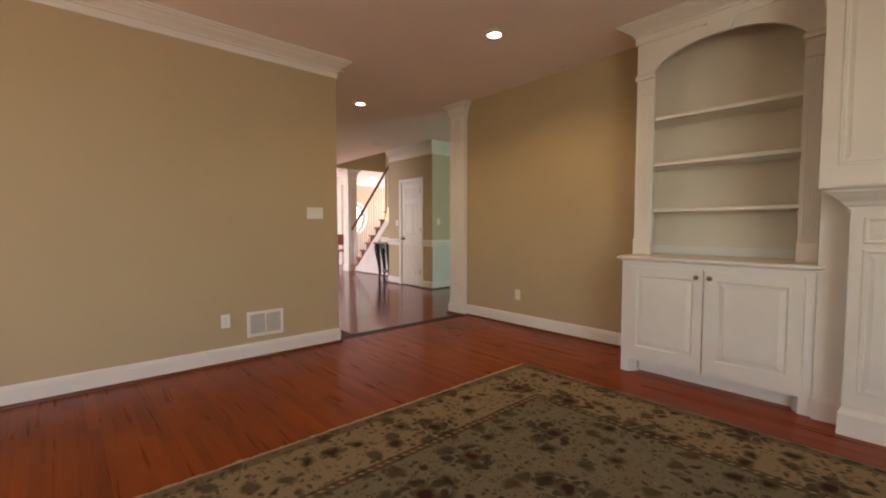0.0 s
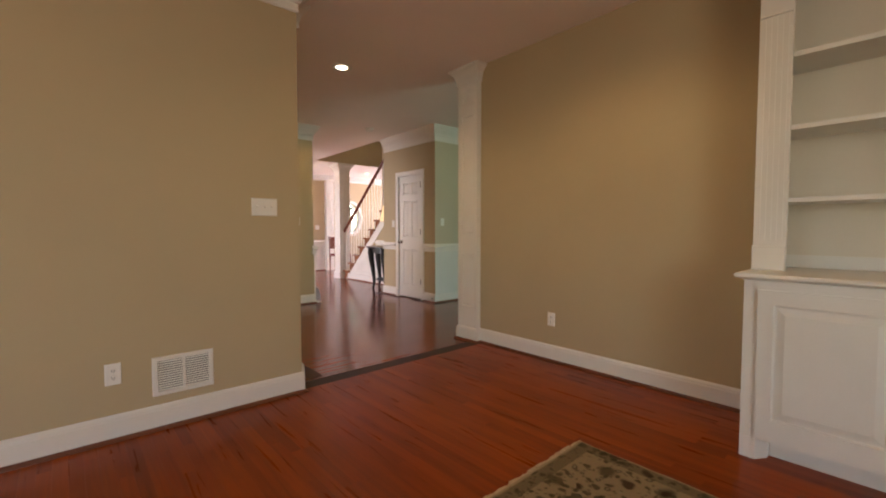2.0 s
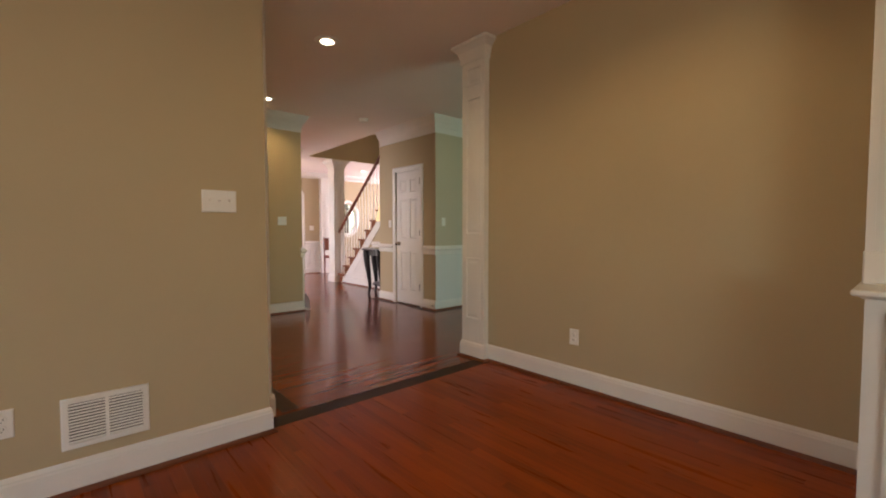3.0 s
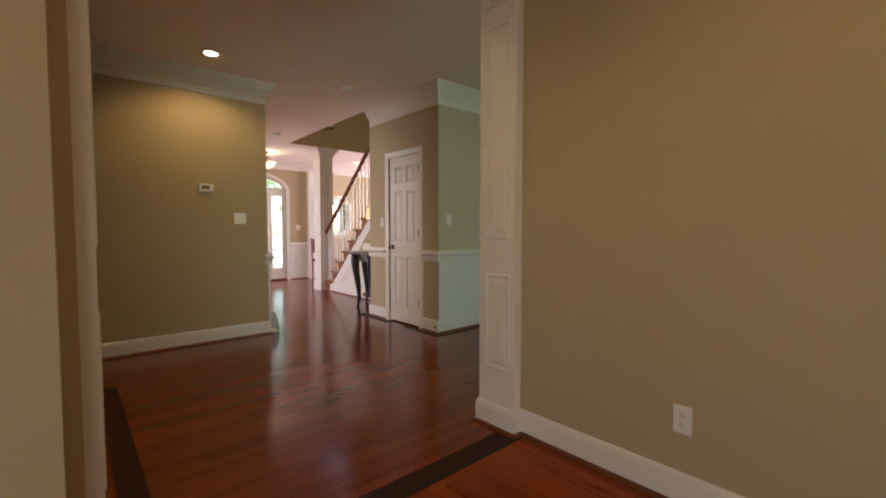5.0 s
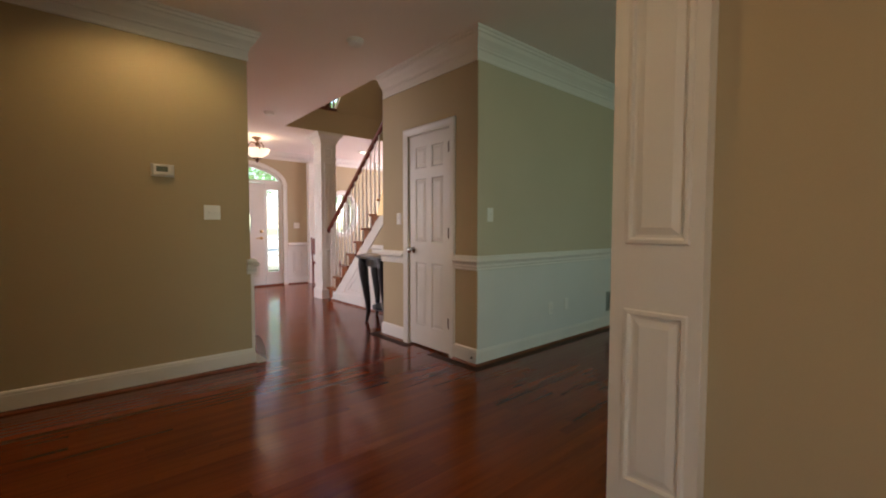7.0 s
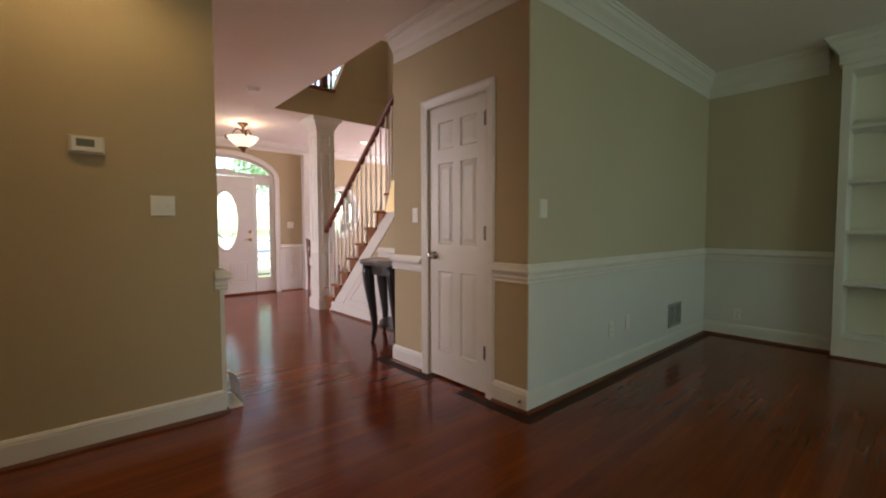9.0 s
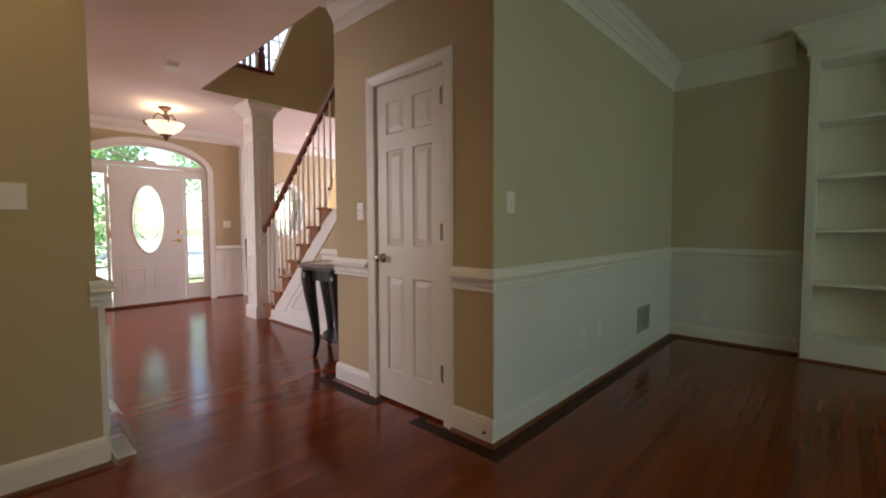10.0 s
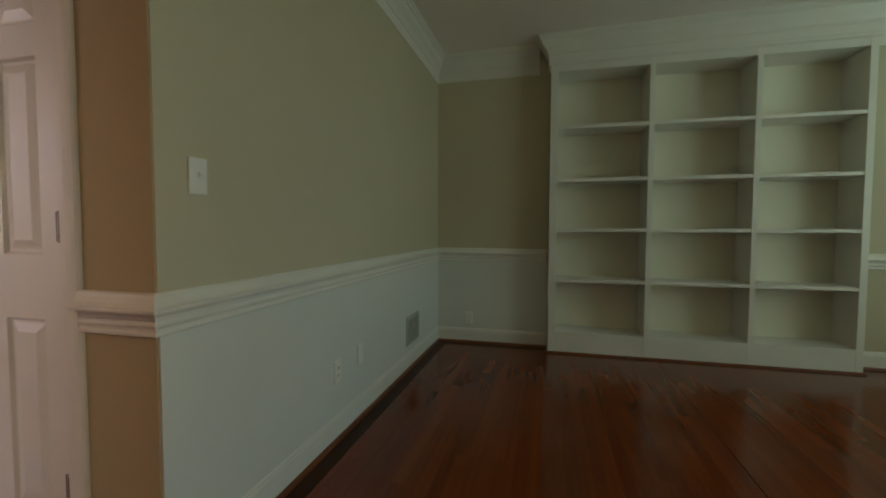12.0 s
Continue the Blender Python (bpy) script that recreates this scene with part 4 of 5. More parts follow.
part("mantel_shelf", moulding(bmesh.new(), [(XF + 0.12, YF0), (XF, YF0), (XF, YF1), (3.40, YF1)], mp), M_TRIM, FP)
part("overmantel_core", cbox(3.12, -1.6, 1.406, 3.866, 0.318, C - 0.003), M_TRIM, FP)
F = frame_at((3.10, 0.325, 1.408), NEGX)
panelled(F, 1.9, C - 1.412, 0.02, [(0.075, 0.09, 0.80, 1.25), (1.0, 0.09, 1.8, 1.25)], FP, "overmantel", M_TRIM, FINE)
part("firebox", cbox(3.5, YF0 + 0.33, 0.0, 3.865, YF1 - 0.33, 0.94), M_SLOT, FP)


# ---- closet door ----
def casing(name, F, w, h, wide=0.075, label="white door casing"):
    """A moulded casing round an opening w by h that stands on the floor."""
    P = thing(name, F.translation, label, "door casing", kind="structure")
    sec = ((0, 0.0005), (0, 0.010), (0.006, 0.016), (0.02, 0.018), (0.05, 0.012), (0.068, 0.012), (0.075, 0.008), (0.075, 0.0005))
    bm = bmesh.new()
    k = wide / 0.075
    rings = []
    for pu, pv, su, sv in ((0, 0, -1, 0), (0, h, -1, 1), (w, h, 1, 1), (w, 0, 1, 0)):
        rings.append([bm.verts.new(F @ Vector((pu + su * (0.075 - s) * k, pv + sv * (0.075 - s) * k, d))) for s, d in sec])
    for r, s in zip(rings, rings[1:]):
        for i in range(len(sec) - 1):
            bm.faces.new((r[i], r[i + 1], s[i + 1], s[i]))
    part("architrave", bm, M_TRIM, P)
    return P


M_HINGE = mat("dull_steel", (0.16, 0.14, 0.12), 0.45, 0.15, 30, metal=0.7)
D = thing("door_closet", (5.04, 6.59, 0), "white six-panel closet door, closed, with a round knob", "door", kind="structure")
casing("door_casing", frame_at((5.02, 6.895, 0), NEGX), 0.61, 2.035)
F = frame_at((5.032, 6.893, 0.018), NEGX)
W, H = 0.606, 2.01
cells = []
for v0, v1 in ((0.19, 0.80), (1.00, 1.60), (1.70, 1.90)):
    cells += [(0.10, v0, 0.265, v1), (0.341, v0, 0.506, v1)]
leaf = panelled(F, W, H, 0.035, cells, D, "leaf", M_TRIM, ((0, 0), (0.008, -0.010), (0.016, -0.010), (0.045, -0.002)))
FK = frame_at((5.032, 6.832, 0.935), NEGX)
part("knob", flathe(FK, ((0.031, 0), (0.030, 0.006), (0.012, 0.010), (0.011, 0.028), (0.022, 0.036), (0.028, 0.048), (0.025, 0.060), (0.010, 0.066)), 24), M_STEEL, D, "brushed nickel door knob", True)
for z in (0.25, 1.06, 1.82):
    hg = part("hinge", cbox(5.0245, 6.2885, z, 5.0315, 6.318, z + 0.09), M_HINGE, D, "nickel hinge")
    part("pin", tube(bmesh.new(), [(5.021, 6.2915, z - 0.004), (5.021, 6.2915, z + 0.094)], 0.008, 8), M_STEEL, hg)
bm = bmesh.new()
for b in ((5.03, 6.28, 0, 5.16, 6.285, 2.035), (5.03, 6.895, 0, 5.16, 6.90, 2.035), (5.03, 6.285, 2.03, 5.16, 6.895, 2.039)):
    box(bm, *b)
part("jamb", bm, M_TRIM, D)

# ---- study bookcase ----
SB = thing("bookcase", (7.95, 3.65, 0), "tall white built-in bookcase with three bays of empty shelves", "bookcase")
X0, BY1, BY0 = 7.945, 4.885, 2.545
XB = 8.26
DIV = [(4.822, BY1), (4.052, 4.093), (3.281, 3.322), (BY0, 2.595)]
for y0, y1 in DIV:
    part("upright", cbox(X0, y0, 0.0, XB, y1, 2.52, 0.002), M_TRIM, SB)
bays = [(4.093, 4.822), (3.322, 4.052), (2.595, 3.281)]
M_SBACK = mat("study_bookcase_back", (0.80, 0.76, 0.64), 0.6, 0.04, 1.5)
for y0, y1 in bays:
    part("back_panel", cbox(XB - 0.012, y0 + 0.001, 0.18, XB, y1 - 0.001, 2.465), M_SBACK, SB)
    part("plinth", cbox(X0 + 0.0025, y0 + 0.0005, 0.0, X0 + 0.022, y1 - 0.0005, 0.1595), M_TRIM, SB)
    for z in (0.19, 0.668, 1.112, 1.546, 2.003):
        part("shelf", cbox(X0 + 0.004, y0 + 0.0005, z - 0.03, XB - 0.012, y1 - 0.0005, z, 0.002), M_TRIM, SB)
    part("header", cbox(X0 + 0.002, y0 + 0.0005, 2.465, XB - 0.012, y1 - 0.0005, 2.52), M_TRIM, SB)
part("frieze", cbox(X0 - 0.003, BY0 - 0.009, 2.521, 8.119, BY1 + 0.009, C - 0.004), M_TRIM, SB)
part("crown", moulding(bmesh.new(), [(8.119, BY0 - 0.01), (X0 - 0.004, BY0 - 0.01), (X0 - 0.004, BY1 + 0.01), (8.119, BY1 + 0.01)][::-1], [(-d, z) for d, z in crown(0.235, 0.10)]), M_TRIM, SB)
part("shoe", moulding(bmesh.new(), [(8.119, BY0), (X0, BY0), (X0, BY1), (8.119, BY1)], [(0.0005, 0), (0.017, 0), (0.015, 0.012), (0.0005, 0.018)]), M_SHOE, SB, "cherry-stained shoe moulding")

# ---- stairs ----
ST = thing("staircase", (6.1, 9, 0), "open staircase with oak treads, white balusters and a cherry handrail", "staircase")
XE = 6.698
for k in range(1, NSTEP + 1):
    yn = Y0 - RUN * (k - 1)
    z = RISE * k
    if yn - RUN < 7.36:
        break
    tr = part("tread", cbox(XS - 0.04, yn - RUN - 0.005, z - 0.03, XE, yn + 0.03, z, 0.008), M_STAIR, ST)
    part("riser", cbox(XS + 0.001, yn - 0.018, z - RISE + 0.0005, XE, yn, z - 0.0305), M_STAIR, ST)
    # scrolled bracket on the string under the tread
    F = frame_at((XS, yn - 0.02, z - 0.032), NEGX)
    poly = [(0, 0), (0.0, -0.13), (0.02, -0.145), (0.05, -0.13), (0.055, -0.10), (0.085, -0.095), (0.10, -0.07), (0.135, -0.06), (0.15, -0.035), (0.19, -0.02), (0.20, 0)]
    part("bracket", prism(F, poly, -0.001, 0.012), M_STAIR, ST)
    for fy in (0.035, 0.145):
        y = yn - fy
        top = 1.02 - 0.05 + RISE + (Y0 + 0.14 - y) * RISE / RUN - 0.14
        b = lathe(bmesh.new(), XS + 0.03, y, ((0.016, z + 0.0005), (0.016, z + 0.16), (0.011, z + 0.18), (0.016, z + 0.20), (0.015, z + 0.30), (0.009, top - 0.12), (0.008, top)), 8)
        part("baluster", b, M_TRIM, ST, smooth=True)
# string boards: brown-red stepped edge and the white raking band below
rake = RISE / RUN
F = frame_at((XS, 0, 0), NEGX)
bm = bmesh.new()
ys, ye = Y0 - 0.03, 7.37
poly = [(-ys, 0.0)]
k = 1
while Y0 - RUN * (k - 1) - RUN > 7.36:
    yn = Y0 - RUN * (k - 1) - 0.02
    poly += [(-yn, RISE * k - 0.031), (-(yn - RUN), RISE * k - 0.031)]
    k += 1
zlow = lambda y: max(0.0, (Y0 - y) * rake - 0.20)
poly += [(-7.42, zlow(7.42)), (-(Y0 - 0.20 / rake), 0.0)]
part("string", prism(F, poly, -0.02, -0.002), M_STAIR, ST)
part("skirt_board", prism(F, [(-(Y0 - 0.075), 0.0), (-7.42, zlow(7.42) + 0.235), (-7.42, zlow(7.42) + 0.035), (-(Y0 - 0.32), 0.0)], 0.0005, 0.012), M_TRIM, ST, "white raking skirt board")
rl = [(XS + 0.03, y, 1.02 + (10.06 - y) * rake) for y in (10.06, 9.6, 9.0, 8.4, 7.8, 7.37)]
bm = tube(bmesh.new(), rl, 0.032, 10, 1.1)
part("handrail", bm, M_RAIL, ST, "dark cherry handrail", True)
# white panelled dado under the flight
dado = thing("wainscot_stair", (XS, 8.5, 0), "white panelled wainscot under the stairs", "wainscot", kind="structure")
FD = frame_at((XS - 0.0005, 0, 0), NEGX)
part("board", prism(FD, [(-9.72, 0.0), (-7.36, 0.0), (-7.36, 0.80), (-8.70, 0.80), (-9.55, 0.06)], -0.004, 0.004), M_TRIM, dado)


def tri_panel(poly, parent):
    bm = bmesh.new()
    cx, cy = (sum(p[i] for p in poly) / len(poly) for i in (0, 1))
    rings = []
    for s, d in ((1, 0.0045), (0.97, 0.014), (0.92, 0.014), (0.89, 0.006), (0.84, 0.006), (0.74, 0.012)):
        rings.append([bm.verts.new(FD @ Vector((cx + (u - cx) * s, cy + (v - cy) * s, d))) for u, v in poly])
    for a, b in zip(rings, rings[1:]):
        for i in range(len(poly)):
            j = (i + 1) % len(poly)
            bm.faces.new((a[i], a[j], b[j], b[i]))
    bm.faces.new(rings[-1])
    part("panel", bm, M_TRIM, parent)


tri_panel([(-9.28, 0.20), (-8.68, 0.20), (-8.68, 0.72)], dado)
tri_panel([(-8.55, 0.20), (-8.05, 0.20), (-8.05, 0.72), (-8.55, 0.72)], dado)
tri_panel([(-7.93, 0.20), (-7.45, 0.20), (-7.45, 0.72), (-7.93, 0.72)], dado)

# landing railing above
LR = thing("landing_railing", (5.4, HY1, 3.06), "upper landing railing with white balusters and a dark newel post", "railing")
for i in range(11):
    x = 4.99 + i * 0.078
    if abs(x - 5.68) < 0.06:
        continue
    part("baluster", lathe(bmesh.new(), x, HY1 + 0.02, ((0.021, 3.061), (0.021, 3.2), (0.014, 3.24), (0.021, 3.28), (0.013, 3.9)), 8), M_TRIM, LR, smooth=True)
part("newel", lathe(bmesh.new(), 5.68, HY1 + 0.03, ((0.045, 3.061), (0.045, 3.28), (0.03, 3.30), (0.042, 3.34), (0.03, 3.5), (0.03, 3.8), (0.045, 3.84), (0.045, 4.02), (0.055, 4.04), (0.03, 4.09)), 14), M_RAIL, LR, "dark wooden newel post", True)
part("top_rail", cbox(HX, HY1 - 0.005, 3.90, 5.65, HY1 + 0.045, 3.96, 0.012), M_RAIL, LR, "dark wooden top rail")
part("raking_rail", tube(bmesh.new(), [(5.70, HY1 + 0.03, 3.42), (5.86, HY1 + 0.03, 3.80), (5.98, HY1 + 0.03, 4.1)], 0.03, 8), M_RAIL, LR, "dark wooden raking rail")

# ---- column ----
CO = thing("column", (5.67, 10.09, 0), "square white panelled column with a moulded capital beside the stairs", "column")
CX0, CX1, CY0, CY1 = 5.545, 5.805, 9.955, 10.215
part("core", cbox(CX0 + 0.013, CY0 + 0.013, 0, CX1 - 0.013, CY1 - 0.013, C - 0.003), M_TRIM, CO)
w = CX1 - CX0
cells = [(0.055, 0.28, w - 0.055, 0.80), (0.055, 0.92, w - 0.055, 2.20), (0.055, 2.28, w - 0.055, 2.44)]
for org, u in (((CX0, CY1 - 0.002, 0), NEGX), ((CX0 + 0.002, CY0, 0), NEGY), ((CX1, CY0 + 0.002, 0), POSX)):
    panelled(frame_at(org, u), w - 0.004, 2.6, 0.012, cells, CO, "face", M_TRIM, FINE)
loop = [(CX1, CY1), (CX1, CY0), (CX0, CY0), (CX0, CY1), (CX1, CY1)]
capp = [(0, 2.54), (0.014, 2.54), (0.018, 2.555), (0.012, 2.565), (0.02, 2.59), (0.035, 2.64), (0.06, 2.69), (0.075, 2.70), (0.085, 2.72), (0.085, C - 0.003), (0, C - 0.003)]
part("capital", moulding(bmesh.new(), loop[::-1], [(-d, z) for d, z in capp]), M_TRIM, CO)
part("plinth", moulding(bmesh.new(), loop[::-1], [(-d, z) for d, z in [(0, 0)] + [(d * 1.3, z * 1.15) for d, z in BASE[1:]]]), M_TRIM, CO)
EP = thing("engaged_column", (6.3, YF - 0.08, 0), "white panelled half column against the entrance wall", "column")
panelled(frame_at((6.222, YF - 0.12, 0), NEGY), 0.22, C - 0.25, 0.118, [(0.05, 0.28, 0.17, 0.80), (0.05, 0.92, 0.17, 2.2)], EP, "shaft", M_TRIM, FINE)

# ---- entrance ----
FDR = thing("front_door", (FD_C, YF + 0.05, 0), "white front door with an oval leaded glass, closed", "door", kind="structure")
DX0, DX1 = 4.465, 5.375
F = frame_at((DX0, YF + 0.03, 0.03), NEGY)
w, h = DX1 - DX0, 1.99
ou, ov, oa, ob_ = w / 2, 1.24, 0.195, 0.49
bm = bmesh.new()
m = 48
angles = sorted([2 * math.pi * k / m for k in range(m)] + [math.atan2(b, a) % (2 * math.pi) for a, b in ((w / 2, h - ov), (-w / 2, h - ov), (-w / 2, -ov), (w / 2, -ov))])
inner, outer, inb = [], [], []
for t in angles:
    c, s = math.cos(t), math.sin(t)
    f = min((w / 2) / abs(c) if abs(c) > 1e-6 else 9e9, ((h - ov) / s) if s > 1e-6 else 9e9, (ov / -s) if s < -1e-6 else 9e9)
    inner.append(bm.verts.new(F @ Vector((ou + oa * c, ov + ob_ * s, 0))))
    inb.append(bm.verts.new(F @ Vector((ou + oa * c, ov + ob_ * s, -0.04))))
    outer.append(bm.verts.new(F @ Vector((ou + f * c, ov + f * s, 0))))
for i in range(len(angles)):
    j = (i + 1) % len(angles)
    bm.faces.new((inner[i], inner[j], outer[j], outer[i]))
    bm.faces.new((inb[i], inb[j], inner[j], inner[i]))
rect_loops(bm, F, 0, 0, w, h, ((0, 0), (0, -0.04)), cap=False)
part("leaf", bm, M_TRIM, FDR)


def oval(F, u, v, a, b, steps, seg=48, cap=True):
    bm = bmesh.new()
    rings = [[bm.verts.new(F @ Vector((u + (a + s) * math.cos(2 * math.pi * k / seg), v + (b + s) * math.sin(2 * math.pi * k / seg), d))) for k in range(seg)] for s, d in steps]
    for r, q in zip(rings, rings[1:]):
        for i in range(seg):
            bm.faces.new((r[i], r[(i + 1) % seg], q[(i + 1) % seg], q[i]))
    if cap:
        bm.faces.new(rings[-1])
    return bm


part("oval_frame", oval(F, ou, ov, oa, ob_, ((0.024, 0.0005), (0.020, 0.008), (0.010, 0.011), (0.0, 0.007), (-0.006, 0.0)), cap=False), M_TRIM, FDR)
gl = part("pane", oval(F, ou, ov, oa, ob_, ((0.0, -0.020), (-0.002, -0.015))), mat("bevelled_glass", (0.74, 0.93, 0.84), 0.14, 0.02, 25, 0.5, 35, trans=1.0), FDR, "bevelled and textured oval glass")
gl.visible_shadow = False
M_LEAD = mat("lead_came", (0.25, 0.25, 0.24), 0.4, 0.1, 20, metal=0.7)
part("came", oval(F, ou, ov, oa, ob_, ((-0.022, -0.014), (-0.027, -0.012), (-0.027, -0.014)), cap=False), M_LEAD, gl)
curves = [[(-0.17 + 0.34 * k / 8, 0.0) for k in range(9)]]
for side in (-1, 1):
    curves.append([(side * (0.02 + 0.12 * k / 8), -0.17 - 0.10 * math.sin(math.pi * k / 8)) for k in range(9)])
    curves.append([(side * (0.015 + 0.09 * math.sin(math.pi * k / 8)), -0.10 - 0.22 * k / 8) for k in range(9)])
    for v in (0.17, 0.33):
        curves.append([(side * (0.01 + 0.075 * k / 6), v + 0.035 * math.sin(math.pi * k / 6)) for k in range(7)])
        curves.append([(side * (0.01 + 0.075 * k / 6), v - 0.035 * math.sin(math.pi * k / 6)) for k in range(7)])
for pts in curves:
    part("came", tube(bmesh.new(), [F @ Vector((ou + u, ov + v, -0.013)) for u, v in pts], 0.005, 6), M_LEAD, gl)
for u0 in (0.11, 0.51):
    part("panel", rect_loops(bmesh.new(), F, u0, 0.17, u0 + 0.29, 0.52, FINE), M_TRIM, FDR)
for u0, du in ((0.06, 1), (w - 0.06, -1)):
    arc = [F @ Vector((u0 + du * 0.30 * q / 8, 1.77 + 0.06 * math.sin(math.pi * q / 16), 0.004)) for q in range(9)]
    part("bead", tube(bmesh.new(), arc, 0.007, 6), M_TRIM, FDR)
hd = part("handle", flathe(F, ((0.03, 0), (0.03, 0.008), (0.010, 0.010), (0.010, 0.045)), 16, w - 0.07, 0.92), M_BRASS, FDR, "brass lever handle", True)
part("lever", tube(bmesh.new(), [F @ Vector((w - 0.07 - q, 0.92 + dv, 0.045)) for q, dv in ((0, 0), (0.05, 0.004), (0.11, -0.006))], [0.010, 0.009, 0.007], 8), M_BRASS, hd)
part("deadbolt", flathe(F, ((0.03, 0), (0.03, 0.010), (0.02, 0.018), (0.006, 0.024)), 16, w - 0.07, 1.05), M_BRASS, FDR, "brass deadbolt", True)
part("threshold", cbox(FD_C - FD_W, YF - 0.02, 0.0, FD_C + FD_W, YF + 0.14, 0.028, 0.006), M_SHOE, FDR, "stained wooden threshold")
for z in (0.3, 1.0, 1.75):
    part("hinge", cbox(DX0 - 0.012, YF + 0.022, z, DX0 + 0.006, YF + 0.03, z + 0.1), M_BRASS, FDR)
for name, sx0, sx1 in (("sidelight_west", FD_C - FD_W, DX0 - 0.012), ("sidelight_east", DX1 + 0.012, FD_C + FD_W)):
    S = thing(name, ((sx0 + sx1) / 2, YF, 0.03), "white sidelight window with five stacked panes beside the door", "window", kind="structure")
    F = frame_at((sx0, YF + 0.03, 0.03), NEGY)
    w = sx1 - sx0
    g0, g1 = (0.075, w - 0.035) if name.endswith("west") else (0.035, w - 0.075)
    bm = bmesh.new()
    for b in ((0, 0, g0, 2.0), (g1, 0, w, 2.0), (g0, 0, g1, 0.245), (g0, 1.87, g1, 2.0)):
        fbox(bm, F, b[0], b[1], -0.05, b[2], b[3], 0)
    part("window_frame", bm, M_TRIM, S)
    for i in range(1, 5):
        v = 0.245 + i * (1.87 - 0.245) / 5
        part("muntin", fbox(bmesh.new(), F, g0, v - 0.008, -0.03, g1, v + 0.008, -0.01), M_TRIM, S)
    for i in range(5):
        v0, v1 = (0.245 + (i + q) * (1.87 - 0.245) / 5 for q in (0, 1))
        p = part("pane", fbox(bmesh.new(), F, g0, v0 + 0.008, -0.024, g1, v1 - 0.008, -0.019), M_GLASS, S)
        p.visible_shadow = False
TR = thing("transom_window", (FD_C, YF, 2.05), "white arched fanlight above the front door", "window", kind="structure")
part("transom_bar", cbox(FD_C - FD_W + 0.001, YF + 0.015, 2.031, FD_C + FD_W - 0.001, YF + 0.09, 2.085, 0.006), M_TRIM, TR)
part("rosette", prism(frame_at((FD_C, YF + 0.02, 2.085), NEGY), [(0.13 * math.cos(math.pi * k / 12), 0.055 * math.sin(math.pi * k / 12)) for k in range(13)], -0.03, 0.0), M_TRIM, TR)
bm = bmesh.new()
rings = []
for k in range(33):
    t = math.pi * k / 32
    c, s = math.cos(t), math.sin(t)
    rings.append([bm.verts.new((FD_C + (FD_W - o) * c, YF + y, SPRING + (ARCH - o) * s)) for o, y in ((0.0, 0.02), (0.035, 0.02), (0.035, 0.08), (0.0, 0.08))])
for r, q in zip(rings, rings[1:]):
    for i in range(4):
        bm.faces.new((r[i], r[(i + 1) % 4], q[(i + 1) % 4], q[i]))
part("sash", bm, M_TRIM, TR)
for t in (0.24, 0.5, 0.76):
    c, s = math.cos(math.pi * t), math.sin(math.pi * t)
    part("muntin", tube(bmesh.new(), [(FD_C + 0.08 * c, YF + 0.05, 2.12), (FD_C + 0.76 * c, YF + 0.05, SPRING + 0.33 * s)], 0.008, 6), M_TRIM, TR)
F = frame_at((FD_C, YF + 0.05, 0), NEGY)
cut = math.asin(0.085 / 0.33)
poly = [(0.765 * math.cos(cut + (math.pi - 2 * cut) * k / 24), SPRING + 0.33 * math.sin(cut + (math.pi - 2 * cut) * k / 24)) for k in range(25)]
p = part("pane", prism(F, poly, -0.004, 0.001), M_GLASS, TR)
p.visible_shadow = False
# arched casing
CA = thing("arch_casing", (FD_C, YF, 0), "white arched casing round the entrance", "door casing", kind="structure")
bm = bmesh.new()
sec = ((0, 0.0), (0, -0.014), (0.02, -0.020), (0.055, -0.016), (0.08, -0.022), (0.088, -0.012), (0.088, 0.0))
path = [(-1, 0, 0.0)] + [(-math.cos(math.pi * k / 32), math.sin(math.pi * k / 32), None) for k in range(33)] + [(1, 0, 0.0)]
rings = []
for c, s, z in path:
    rings.append([bm.verts.new((FD_C + (FD_W + o) * c, YF + d - 0.0005, (SPRING + (ARCH + o) * s) if z is None else z)) for o, d in sec])
for r, q in zip(rings, rings[1:]):
    for i in range(len(sec) - 1):
        bm.faces.new((r[i], r[i + 1], q[i + 1], q[i]))
part("architrave", bm, M_TRIM, CA)
OW = thing("oval_window", (7.05, YF, 1.46), "oval living-room window with white frame and muntins", "window", kind="structure")
F = frame_at((7.05, YF, 1.46), NEGY)
part("window_frame", oval(F, 0, 0, 0.30, 0.43, ((0.09, 0.0005), (0.085, 0.016), (0.02, 0.022), (0.0, 0.012), (-0.02, -0.05)), cap=False), M_TRIM, OW)
p = part("pane", oval(F, 0, 0, 0.30, 0.43, ((-0.002, -0.06), (-0.003, -0.055))), M_GLASS, OW)
p.visible_shadow = False
for u in (-0.1, 0.1):
    part("muntin", fbox(bmesh.new(), F, u - 0.008, -0.40, -0.055, u + 0.008, 0.40, -0.035), M_TRIM, OW)
for v in (-0.22, 0, 0.22):
    part("muntin", fbox(bmesh.new(), F, -0.27, v - 0.008, -0.054, 0.27, v + 0.008, -0.036), M_TRIM, OW)

